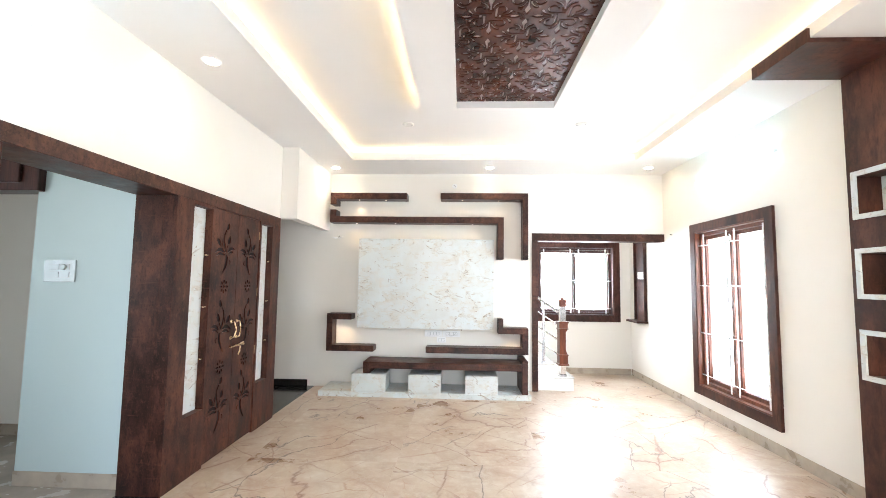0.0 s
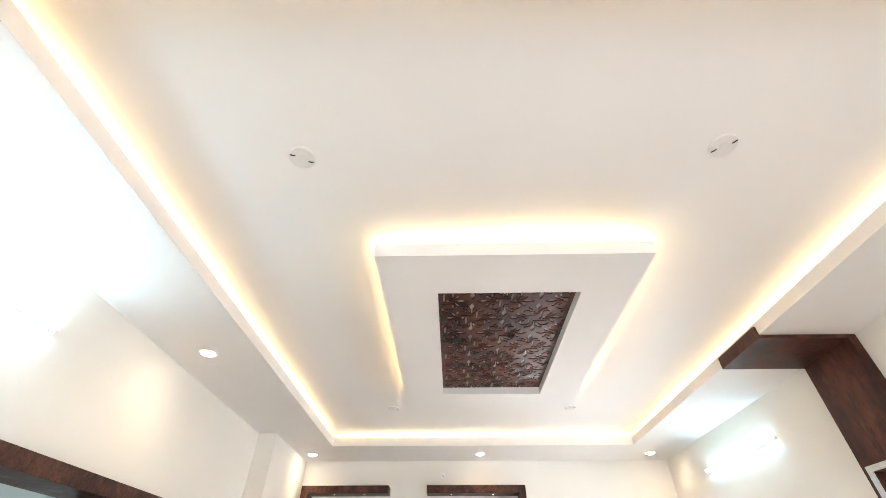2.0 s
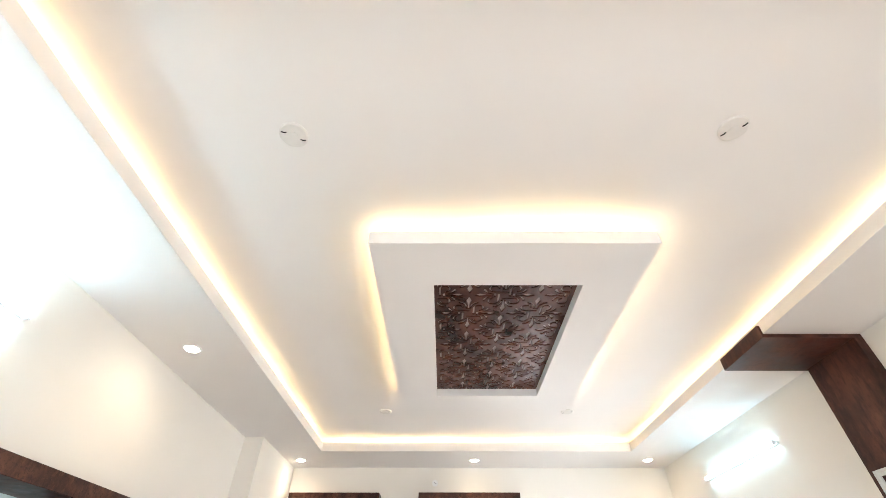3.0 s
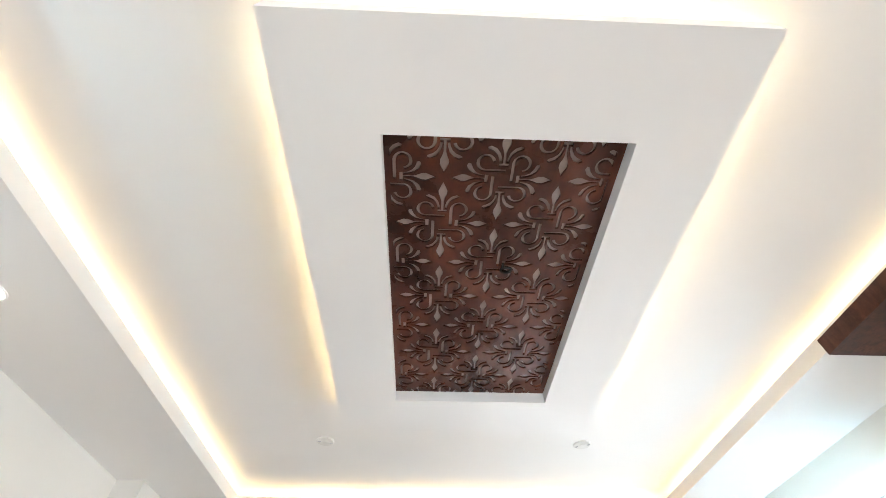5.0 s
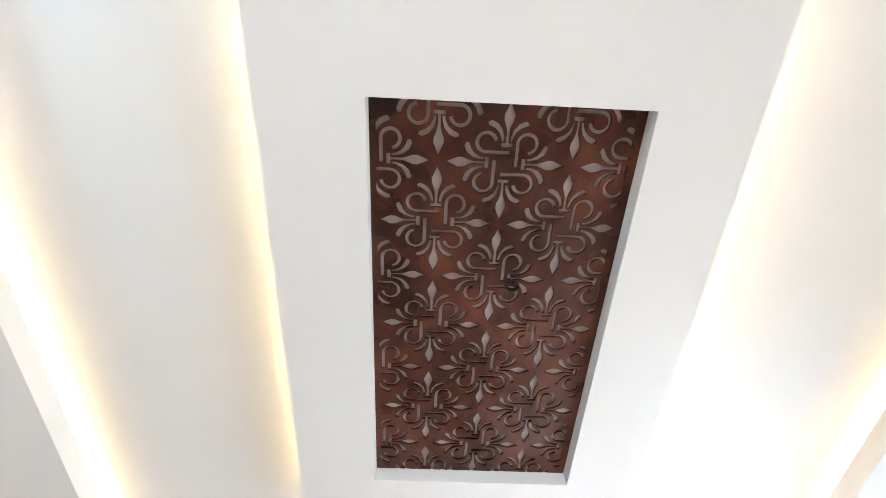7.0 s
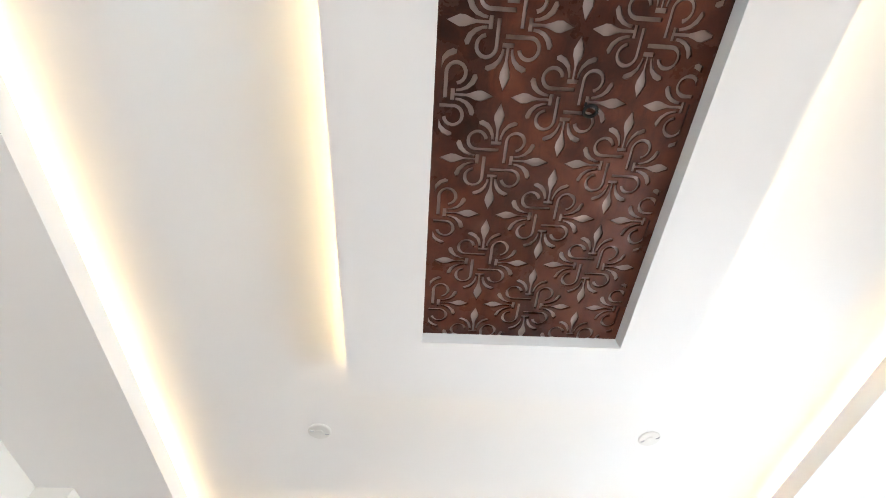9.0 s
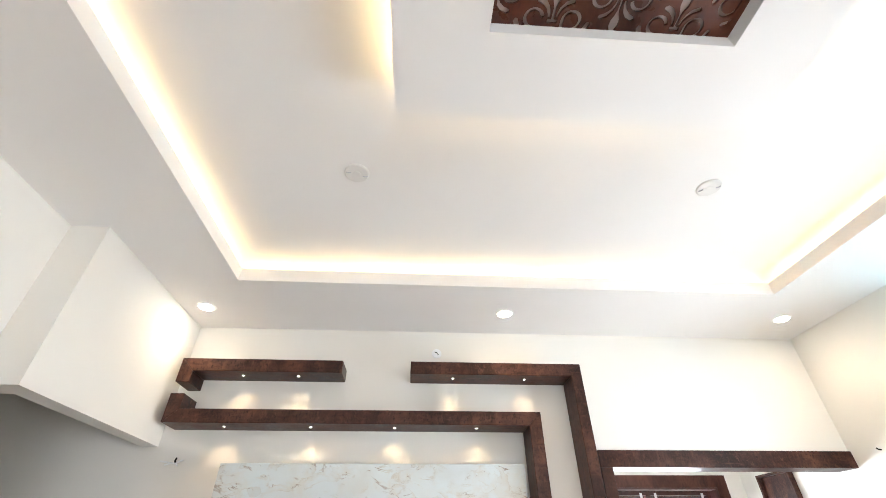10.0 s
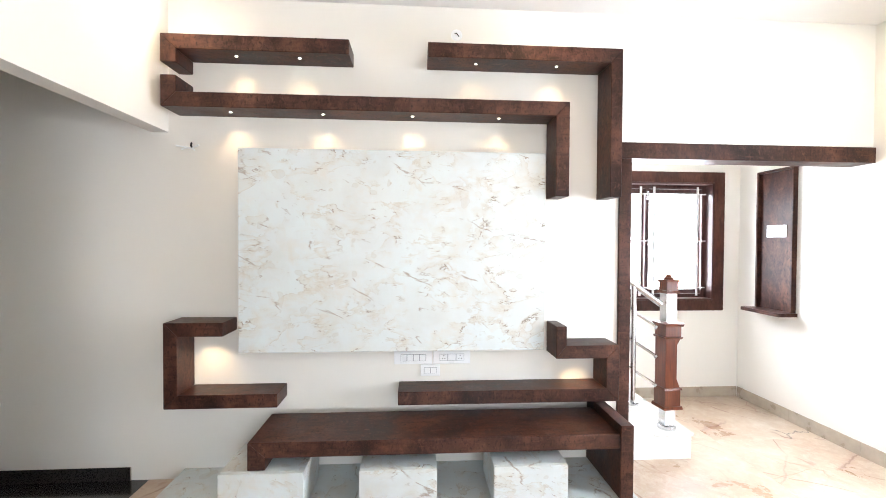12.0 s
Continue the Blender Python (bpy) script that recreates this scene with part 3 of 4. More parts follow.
def kept_between(poly, lo, hi):
    """The part of an outline with x between lo and hi."""
    for limit, side in ((lo, 1), (hi, -1)):
        out = []
        for (ax, ay), (bx, by) in zip(poly, poly[1:] + poly[:1]):
            a_in, b_in = side * (ax - limit) >= 0, side * (bx - limit) >= 0
            if a_in:
                out.append((ax, ay))
            if a_in != b_in:
                f = (limit - ax) / (bx - ax)
                out.append((limit, ay + f * (by - ay)))
        poly = out
    return poly


def hanging_panel():
    hx0, hx1, hy0, hy1 = HOLE
    panel = thing("hanging_ceiling_panel", "white hanging ceiling panel with dark brown carved inset", "ceiling panel",
                  at=((ix0 + ix1) / 2, (iy0 + iy1) / 2, Z_ISLAND))
    back = Matrix.Translation((-(ix0 + ix1) / 2, -(iy0 + iy1) / 2, -Z_ISLAND))
    inside = lambda x, y: hx0 < x < hx1 and hy0 < y < hy1
    rim = blocks([ix0, ix0 + 0.02, hx0, hx1, ix1 - 0.02, ix1], [iy0, iy0 + 0.02, hy0, hy1, iy1 - 0.02, iy1], [Z_ISLAND, 3.02, 3.036],
                 lambda x, y, z: inside(x, y) or (z > 3.02 and ix0 + 0.02 < x < ix1 - 0.02 and iy0 + 0.02 < y < iy1 - 0.02))
    part("rim", shift(rim, back), CEIL, panel, "smooth white painted rim")
    lid = box((ix0 + 0.02, iy0 + 0.02, 3.0362), (ix1 - 0.02, iy1 - 0.02, 3.042))
    part("lid", shift(lid, back), CEIL, panel)
    hub = box((ix0 + 0.30, iy0 + 0.30, 3.042), (ix1 - 0.30, iy1 - 0.30, Z_TRAY + 0.01))
    part("hanger", shift(hub, back), CEIL, panel)
    holes, shape = [], motif()
    mx, my = (hx0 + hx1) / 2, (hy0 + hy1) / 2
    for row in range(-1, 11):
        for col in range(-2, 3):
            px = 0.594 + 0.4225 * col + (0.0 if row % 2 else 0.21125)
            py = 2.007 + 0.2031 * row
            if abs(px - mx) < 0.45 and abs(py - my) < 0.97:
                cut = [kept_between(turned(p, 0.0, 0.185, (px - mx, py - my)), 0.190 - mx, 0.982 - mx) for p in shape]
                holes += [p for p in cut if len(p) > 2]
    carved = shift(pierced(hx1 - hx0 + 0.59, hy1 - hy0 + 0.62, holes, 0.010), Matrix.Translation((mx, my, 3.0234)))
    part("carved_board", shift(carved, back), PANEL, panel, "dark rusty brown board with routed fleur-de-lis")
    part("backing_board", shift(box((hx0 - 0.29, hy0 - 0.30, 3.0288), (hx1 + 0.29, hy1 + 0.30, 3.0358)), back), GROOVE, panel, "grey board behind the carving")
    coil = [(0.664 + 0.021 * math.cos(a), 2.640 + 0.018 * math.sin(a), 3.003 + 0.005 * math.sin(a) + 0.0008 * a) for a in (2 * math.pi * k / 18 for k in range(27))]
    part("wire_loop", shift(bent(coil + [(0.650, 2.630, 3.014), (0.652, 2.622, 3.0285)], 0.0052), back), WIRE, panel, "black wire loop poking out of the carving")


hanging_panel()


# ---- things on the ceiling and high on the walls ----
def downlight(px, py):
    d = thing("ceiling_downlight", "lit round white downlight in the low ceiling", "ceiling light", "ceiling downlights", (px, py, Z_LOW))
    part("ring", lathe([(0.047, 0.0), (0.047, -0.004), (0.056, -0.006), (0.063, -0.003), (0.064, 0.0)]), SWITCH, d, "white plastic ring")
    part("lens", lathe([(0.047, -0.0005), (0.045, -0.007), (0.036, -0.011), (0.018, -0.013)]), LENS_ON, d, "glowing warm white lens")
    return d


for px, py in CEILING_SPOTS:
    downlight(px, py)


def cover_plate(px, py, turn, wire, label):
    d = thing("junction_cover", label, "cover plate", "ceiling covers", (px, py, Z_TRAY))
    d.rotation_euler = (0, 0, turn)
    part("plate", lathe([(0.062, 0.0), (0.062, -0.004), (0.056, -0.008), (0.02, -0.008), (0.019, -0.010), (0.004, -0.010)]), PLATE, d)
    for sx in (-0.042, 0.042):
        part("wire_end", bent([(sx - 0.010, 0.004, -0.008), (sx, 0.0, -0.012), (sx + 0.012, -0.003, -0.009)], 0.0028, 6), wire, d)


for px, py, turn in ((-0.42, 1.16, 0.5), (1.463, 1.13, -0.6)):
    cover_plate(px, py, turn, WIRE, "round white junction cover with two black wire ends")
for px, py, turn in ((-0.36, 4.42, 0.3), (1.47, 4.42, -0.4)):
    cover_plate(px, py, turn, SWITCH_GAP, "round white junction cover with two grey wire ends")


def wall_tube(px, py, pz, way, light):
    d = thing("tube_light", "lit white batten tube light on the wall", "tube light", "wall tube lights", (px, py, pz))
    part("batten", box((-0.012, -0.61, -0.012), (0.012, 0.61, 0.012), 0.003), SWITCH, d, "white batten")
    part("tube", tube((way * 0.026, -0.585, 0), (way * 0.026, 0.585, 0), 0.015), light, d, "glowing cool white tube")
    for s in (-1, 1):
        part("end_cap", box((way * 0.03 - 0.016, s * 0.60 - 0.010, -0.017), (way * 0.03 + 0.014, s * 0.60 + 0.010, 0.017), 0.004), SWITCH, d)


wall_tube(X_EAST - 0.014, 4.40, 2.65, -1, TUBE_DIM)
wall_tube(X_WEST + 0.014, 1.28, 2.665, 1, TUBE_ON)


# ---- the wooden band over ceiling and east wall, with its niches ----
def wood_band():
    band = thing("niche_column", "dark rusty brown laminate column with marble-framed niches", "wall column", at=(X_EAST, 2.835, 0))
    back = Matrix.Translation((-X_EAST, -2.835, 0))
    cut = [(2.665, 3.005, a + 0.035, b - 0.035) for a, b in NICHES]
    part("upright_board", shift(wall_with("x", 2.93, X_EAST - 0.001, 2.60, 3.075, 0.0, 2.955, cut), back), SMOOTHWOOD, band)
    top = blocks([2.330, 2.3475, X_EAST - 0.001], [2.60, 3.10], [2.952, Z_LOW - 0.001, 3.04], lambda x, y, z: x > 2.3475 and z > Z_LOW - 0.001)
    part("ceiling_board", shift(top, back), SMOOTHWOOD, band)
    for a, b in NICHES:
        ring = frame_ring(2.635, 3.035, a + 0.005, b - 0.005, 0.033, 0.014)
        ring = shift(ring, Matrix(((0, -1, 0, 2.932), (1, 0, 0, 0), (0, 0, 1, 0), (0, 0, 0, 1))))
        bmesh.ops.recalc_face_normals(ring, faces=ring.faces)
        part("niche_frame", shift(ring, back), WHITE_MARBLE, band, "white marble niche frame")
        lining = blocks([2.935, 3.10, 3.108], [2.663, 2.668, 3.002, 3.007], [a + 0.033, a + 0.038, b - 0.038, b - 0.033],
                        lambda x, y, z: x < 3.10 and 2.668 < y < 3.002 and a + 0.038 < z < b - 0.038)
        part("niche_lining", shift(lining, back), SMOOTHWOOD, band)
        part("niche_back", shift(box((3.092, 2.669, a + 0.039), (3.099, 3.001, b - 0.039)), back), WHITE_MARBLE, band, "white marble niche back")
        part("niche_spot", shift(tube((3.02, 2.835, b - 0.0385), (3.02, 2.835, b - 0.043), 0.016), back), SPOT_ON, band, "glowing niche spot")


wood_band()
for a, b in NICHES:
    lamp("niche_spot_glow", "SPOT", pose(3.02, 2.835, b - 0.05), 0.35, (1.0, 0.72, 0.40), angle=110, blend=0.5, radius=0.01)


# ---- windows ----
def window(name, at, turn, width, height, trim_w, trim_label, label, wood, bars, back=0.0):
    """A window in the xz plane of its own, y into the wall; its trim stands proud of the wall towards -y; back: how deep frame and grille sit."""
    w = tagged(new(name), label, "window", kind="structure")
    w.matrix_world = Matrix.Translation(at) @ Matrix.Rotation(turn, 4, "Z")
    hw = width / 2
    trim = blocks([-hw - trim_w, -hw, hw, hw + trim_w], [-0.028, 0.0], [-trim_w, 0, height, height + trim_w], lambda x, y, z: -hw < x < hw and 0 < z < height)
    part("window_trim", trim, SMOOTHWOOD, w, trim_label)
    reveal = blocks([-hw, -hw + 0.014, hw - 0.014, hw], [-0.022, 0.10], [0, 0.014, height - 0.014, height],
                    lambda x, y, z: -hw + 0.014 < x < hw - 0.014 and 0.014 < z < height - 0.014)
    part("window_reveal", reveal, wood, w)
    a = 0.048
    fr = blocks([-hw + 0.014, -hw + a, -0.019, 0.019, hw - a, hw - 0.014], [0.030 + back, 0.095 + back], [0.014, a, height - a, height - 0.014],
                lambda x, y, z: (-hw + a < x < -0.019 or 0.019 < x < hw - a) and a < z < height - a)
    part("window_frame", fr, wood, w)
    for s in (-1, 1):
        sx0, sx1 = sorted((s * 0.019, s * (hw - a)))
        st, sr = 0.012, 0.040
        sash = blocks([sx0 + 0.001, sx0 + st, sx1 - st, sx1 - 0.001], [0.075 + back, 0.105 + back], [a + 0.001, a + sr, height - a - sr, height - a - 0.001],
                      lambda x, y, z, p=sx0 + st, q=sx1 - st: p < x < q and a + sr < z < height - a - sr)
        sash_ob = part("sash", sash, wood, w)
        pane = part("pane", box((sx0 + st, 0.088 + back, a + sr), (sx1 - st, 0.092 + back, height - a - sr)), GLASS, sash_ob, "clear window glass")
        pane.visible_shadow = False
        for k in range(2):
            bx = sx0 + (sx1 - sx0) * (0.09 + 0.82 * k)
            part("upright_bar", box((bx - 0.011, 0.022 + back, 0.030), (bx + 0.011, 0.028 + back, height - 0.030), 0.001), GRILLE, w, "white painted grille bar")
    for bz in bars:
        part("cross_bar", tube((-hw + 0.02, 0.015 + back, bz), (hw - 0.02, 0.015 + back, bz), 0.006, 8), GRILLE, w, "white painted grille bar")
    part("bolt", box((-0.012, 0.015 + back, height - 0.16), (0.012, 0.029 + back, height - 0.075), 0.003), STEEL, w, "steel tower bolt")
    part("handle", bent([(0.0, 0.030 + back, height * 0.53), (0.0, 0.008 + back, height * 0.52), (0.0, 0.008 + back, height * 0.47), (0.0, 0.030 + back, height * 0.46)], 0.005), STEEL, w, "steel pull")


window("window_1", (X_EAST, (EWIN[0] + EWIN[1]) / 2, EWIN[2]), -math.pi / 2, EWIN[1] - EWIN[0], EWIN[3] - EWIN[2], 0.098,
       "dark brown laminate trim", "tall reddish wooden window with white grille bars", TEAK, (0.13, 0.60, 1.14, 1.60))
window("window_2", ((NWIN[0] + NWIN[1]) / 2, Y_END, NWIN[2]), 0.0, NWIN[1] - NWIN[0], NWIN[3] - NWIN[2], 0.10,
       "brown laminate trim", "dark wooden stair window with white grille bars", DARK_TEAK, (0.11, 0.565, 1.02), 0.055)


# ---- feature wall ----
def prism(outline, y_front, y_back, edge=0.003):
    """An outline in the xz plane drawn from y_front to y_back, with worn edges."""
    bm = bmesh.new()
    near = [bm.verts.new((x, y_front, z)) for x, z in outline]
    far = [bm.verts.new((x, y_back, z)) for x, z in outline]
    bm.faces.new(near)
    bm.faces.new(far[::-1])
    n = len(outline)
    for k in range(n):
        bm.faces.new((near[k], far[k], far[(k + 1) % n], near[(k + 1) % n]))
    bmesh.ops.recalc_face_normals(bm, faces=bm.faces)
    bmesh.ops.bevel(bm, geom=bm.edges[:], offset=edge, segments=1, affect="EDGES")
    return bm


def mitred_shelf(members, label, y_front=5.735, y_back=Y_TV - 0.001):
    """A wall shelf of laminate members with mitred corners, each an outline in the xz plane."""
    bx, bz = members[0][0]
    t = thing("wall_shelf", label, "wall shelf", "feature wall shelves", (bx, y_back, bz))
    for outline in members:
        part("member", shift(prism(outline, y_front, y_back), Matrix.Translation((-bx, -y_back, -bz))), WOOD, t)


mitred_shelf([[(-1.59, 2.665), (-1.505, 2.58), (-0.531, 2.58), (-0.531, 2.665)], [(-1.59, 2.665), (-1.59, 2.505), (-1.505, 2.505), (-1.505, 2.58)]],
             "dark brown wall shelf with a short drop end")
mitred_shelf([[(-1.59, 2.253), (0.708, 2.253), (0.79, 2.338), (-1.505, 2.338)], [(-1.59, 2.253), (-1.505, 2.338), (-1.505, 2.432), (-1.59, 2.432)],
              [(0.708, 2.253), (0.708, 1.767), (0.79, 1.767), (0.79, 2.338)]], "long dark brown shelf turning down beside the marble panel")
mitred_shelf([[(-0.07, 2.58), (1.045, 2.58), (1.118, 2.667), (-0.07, 2.667)], [(1.045, 2.58), (1.045, 1.767), (1.118, 1.767), (1.118, 2.667)]],
             "dark brown shelf with a long drop at its end")
mitred_shelf([[(-1.585, 0.512), (-1.507, 0.592), (-1.507, 0.932), (-1.585, 1.012)], [(-1.585, 1.012), (-1.507, 0.932), (-1.25, 0.932), (-1.25, 1.012)],
              [(-1.585, 0.512), (-0.943, 0.512), (-0.943, 0.592), (-1.507, 0.592)]], "dark brown C-shaped wall shelf with a lit niche")
mitred_shelf([[(-0.24, 0.510), (1.118, 0.510), (1.037, 0.590), (-0.24, 0.590)], [(1.118, 0.510), (1.118, 0.857), (1.037, 0.777), (1.037, 0.590)],
              [(1.118, 0.857), (0.786, 0.857), (0.721, 0.777), (1.037, 0.777)], [(0.721, 0.777), (0.786, 0.857), (0.786, 0.975), (0.721, 0.975)]],
             "dark brown stepped wall shelf with a lit niche")


def shelf_spot(px, pz):
    d = thing("shelf_spot", "tiny lit spotlight set under a brown shelf", "spotlight", "shelf spotlights", (px, 5.815, pz + 0.002))
    part("bezel", lathe([(0.0062, 0.0), (0.0062, -0.003), (0.011, -0.0035), (0.012, 0.0)], 16), STEEL, d, "small steel bezel")
    part("lens", lathe([(0.0062, -0.0005), (0.0062, -0.0025), (0.004, -0.004)], 16), SPOT_ON, d, "glowing warm lens")


for px, pz in SHELF_SPOTS:
    shelf_spot(px, pz)

panel = thing("marble_tv_panel", "large white marble-look panel with brown flecks", "wall panel", at=(-0.263, Y_TV - 0.001, 0.818))
part("slab", box((-0.926, -0.134, 0), (0.926, -0.108, 1.22), 0.002), WHITE_MARBLE, panel)
part("batten_frame", box((-0.80, -0.107, 0.10), (0.80, 0.0, 1.12)), STAIRWHITE, panel)

plinth = thing("marble_plinth", "low white marble plinth under the bench", "plinth", at=(-0.23, 5.68, 0))
part("top_slab", box((-1.34, -0.25, 0.048), (1.338, 0.254, 0.066), 0.002), WHITE_MARBLE, plinth)
part("front_slab", box((-1.338, -0.247, 0.0), (1.336, -0.229, 0.0475), 0.001), WHITE_MARBLE, plinth)
part("side_slab", box((-1.338, -0.2285, 0.0), (-1.32, 0.254, 0.0475), 0.001), WHITE_MARBLE, plinth)
for bx0, bx1 in ((-1.15, -0.717), (-0.43, -0.02), (0.287, 0.692)):
    blk = thing("marble_block", "white marble block with brown veins on the plinth", "plinth block", "marble blocks", ((bx0 + bx1) / 2, 5.62, 0.066))
    hw = (bx1 - bx0) / 2
    part("front_slab", box((-hw, -0.183, 0.0), (hw, -0.165, 0.217), 0.002), WHITE_MARBLE, blk)
    part("top_slab", box((-hw, -0.164, 0.199), (hw, 0.185, 0.217), 0.002), WHITE_MARBLE, blk)
    for s in (-1, 1):
        part("side_slab", box((min(s * hw, s * (hw - 0.018)), -0.164, 0.0), (max(s * hw, s * (hw - 0.018)), 0.185, 0.198), 0.002), WHITE_MARBLE, blk)

bench = thing("tv_bench", "long dark brown laminate bench over marble blocks", "bench", at=(0.0, 5.69, 0.066))
part("top", prism([(-1.013, 0.364), (0.995, 0.364), (0.995, 0.282), (-0.922, 0.282)], -0.222, 0.166), WOOD, bench)
part("short_leg", prism([(-1.013, 0.364), (-0.922, 0.282), (-0.922, 0.2175), (-1.013, 0.2175)], -0.222, 0.166), WOOD, bench)
part("end_panel", box((0.996, -0.23, 0.0), (1.07, 0.244, 0.412), 0.003), WOOD, bench)


def switch_plate(name, label, at, w, h, keys, sockets=False, turn=0.0, dial=False, plastic=None):
    """A plate in the xz plane facing -y."""
    plastic = plastic or SWITCH
    d = thing(name, label, "switch plate", at=at)
    d.rotation_euler = (0, 0, turn)
    part("plate", box((-w / 2, -0.012, -h / 2), (w / 2, 0, h / 2), 0.003), plastic, d)
    if dial:
        for row, rz in enumerate((h * 0.17, -h * 0.17)):
            # raised grey slip: its colour stands for shade between the keys
            part("gap", box((-w * 0.33, -0.0135, rz - h * 0.13), (w * 0.33, -0.0121, rz + h * 0.13)), SWITCH_GAP, d, "grey slip coloured as the shade round the keys")
            for k in range(2):
                kx = -w * 0.33 + w * 0.33 * k
                part("key", box((kx + 0.002, -0.017, rz - h * 0.12), (kx + w * 0.33 - 0.002, -0.0136, rz + h * 0.12), 0.001), plastic, d)
        part("dial", shift(lathe([(0.020, 0.0), (0.018, 0.014), (0.014, 0.016)], 18), Matrix.Translation((w * 0.165, -0.0171, h * 0.17)) @ Matrix.Rotation(radians(90), 4, "X")), plastic, d, "round fan dial")
        return
    iw, ih = w * 0.66, h * 0.52
    # no real gap: a grey slip gives the keys their shaded outline
    part("gap", box((-iw / 2, -0.0135, -ih / 2), (iw / 2, -0.0121, ih / 2)), SWITCH_GAP, d, "grey slip coloured as the shade round the keys")
    step = iw / keys
    for k in range(keys):
        kx = -iw / 2 + step * k
        part("key", box((kx + 0.0025, -0.017, -ih / 2 + 0.0025), (kx + step - 0.0025, -0.0136, ih / 2 - 0.0025), 0.001), plastic, d)
        if sockets and k != 1:
            for hx, hz in ((0, 0.012), (-0.008, -0.007), (0.008, -0.007)):
                part("pin_hole", tube((kx + step / 2 + hx, -0.0172, hz), (kx + step / 2 + hx, -0.0168, hz), 0.003, 8), WIRE, d)


switch_plate("switch_plate", "white switch plate below the marble panel", (-0.15, Y_TV, 0.745), 0.245, 0.085, 4)
switch_plate("socket_plate", "white twin socket plate below the marble panel", (0.098, Y_TV, 0.745), 0.240, 0.085, 3, True)
switch_plate("small_switch_plate", "small white two-key switch plate", (-0.04, Y_TV, 0.662), 0.125, 0.075, 2)
switch_plate("side_room_switch", "white switch plate with fan dial", (-2.664, 2.96, 1.497), 0.235, 0.16, 3, dial=True, plastic=FILM)

cov = thing("wall_cover", "round white cable cover with loose wires", "cover plate", at=(0.118, Y_TV, 2.806))
part("plate", shift(lathe([(0.036, 0.0), (0.036, 0.003), (0.031, 0.006)]), Matrix.Rotation(radians(90), 4, "X")), SWITCH, cov)
part("wire_end", bent([(-0.012, -0.006, 0.010), (0.0, -0.016, 0.004), (0.014, -0.012, -0.014)], 0.003, 6), WIRE, cov)
loose = thing("loose_wires", "loose taped wire ends poking from the wall", "wire", at=(-1.512, Y_TV, 2.055))
part("black_wire", bent([(0, 0, 0), (0.004, -0.03, 0.010), (0.020, -0.055, 0.022)], 0.0055, 6), WIRE, loose)
for sx, dz in ((-0.075, 0.006), (0.06, 0.012), (-0.045, -0.016), (0.035, -0.020)):
    part("white_wire", bent([(0, 0, 0), (sx * 0.4, -0.035, dz * 0.2), (sx, -0.048, dz)], 0.005, 6), SWITCH, loose)
hook_e = thing("wall_hook", "small dark hook on the cream wall", "hook", at=(X_EAST, 5.70, 2.114))
part("peg", bent([(0, 0, 0), (-0.02, 0, 0.002), (-0.028, 0, 0.010)], 0.005, 6), WIRE, hook_e)

clip = thing("cable_clip", "small black cable end under the marble panel", "cable", at=(0.235, 5.86, 0.815))
part("cable", bent([(-0.012, 0.04, -0.001), (0.0, 0.0, -0.010), (0.012, 0.04, -0.001)], 0.006, 6), WIRE, clip)

# trim round the stair opening
structure("trim_stair_post", box((1.196, Y_TV - 0.019, 0.0), (1.276, Y_TV + 0.155, 2.04), 0.002), WOOD)
structure("trim_stair_lintel", box((1.1965, Y_TV - 0.019, 2.0405), (X_EAST - 0.0005, Y_TV + 0.155, 2.145), 0.002), WOOD)


# ---- stairs ----
flight = thing("staircase", "white staircase with pale granite treads", "staircase", at=(1.50, 6.5, 0))
RISE, GO, NOSE = 0.180, 0.268, 1.767
for k in range(9):
    near = 6.0 if k < 2 else Y_TV + 0.16
    sx1 = NOSE - GO * k
    x_from = 1.277 if k == 1 else sx1 - GO
    part("step", shift(box((x_from, near, 0.0 if k < 2 else RISE * (k - 1)), (sx1, Y_END - 0.002, RISE * (k + 1) - 0.022)), Matrix.Translation((-1.5, -6.5, 0))), STAIRWHITE, flight)
    part("tread", shift(box((x_from, near - 0.012 if k < 2 else near, RISE * (k + 1) - 0.0215), (sx1 + 0.012, Y_END - 0.002, RISE * (k + 1)), 0.003), Matrix.Translation((-1.5, -6.5, 0))), TREAD, flight, "pale granite tread")


def square(half, z0, z1, top=None):
    """A square tapered block about z."""
    bm = bmesh.new()
    top = half if top is None else top
    lo = [bm.verts.new((sx * half, sy * half, z0)) for sx, sy in ((-1, -1), (1, -1), (1, 1), (-1, 1))]
    hi = [bm.verts.new((sx * top, sy * top, z1)) for sx, sy in ((-1, -1), (1, -1), (1, 1), (-1, 1))]
    bm.faces.new(lo[::-1])
    bm.faces.new(hi)
    for k in range(4):
        bm.faces.new((lo[k], lo[(k + 1) % 4], hi[(k + 1) % 4], hi[k]))
    return bm


newel = thing("newel_post", "varnished wooden newel post with steel sleeves", "newel post", at=(1.640, 6.085, RISE))
newel.rotation_euler = (0, 0, radians(5))
newel.scale = (0.82, 0.82, 1.0)
part("foot_flange", lathe([(0.075, 0.0), (0.075, 0.014), (0.066, 0.024), (0.05, 0.028)]), STEEL, newel, "round steel flange")
part("lower_sleeve", square(0.046, 0.029, 0.150), STEEL, newel, "square steel sleeve")
part("base_moulding", square(0.087, 0.151, 0.172, 0.083), NEWEL, newel)
part("base_block", square(0.072, 0.173, 0.285), NEWEL, newel)
part("shaft_moulding", square(0.083, 0.286, 0.300, 0.078), NEWEL, newel)
shaft = blocks([-0.068, 0.068], [-0.068, 0.068], [0.301, 0.36, 0.60, 0.64], lambda x, y, z: False)
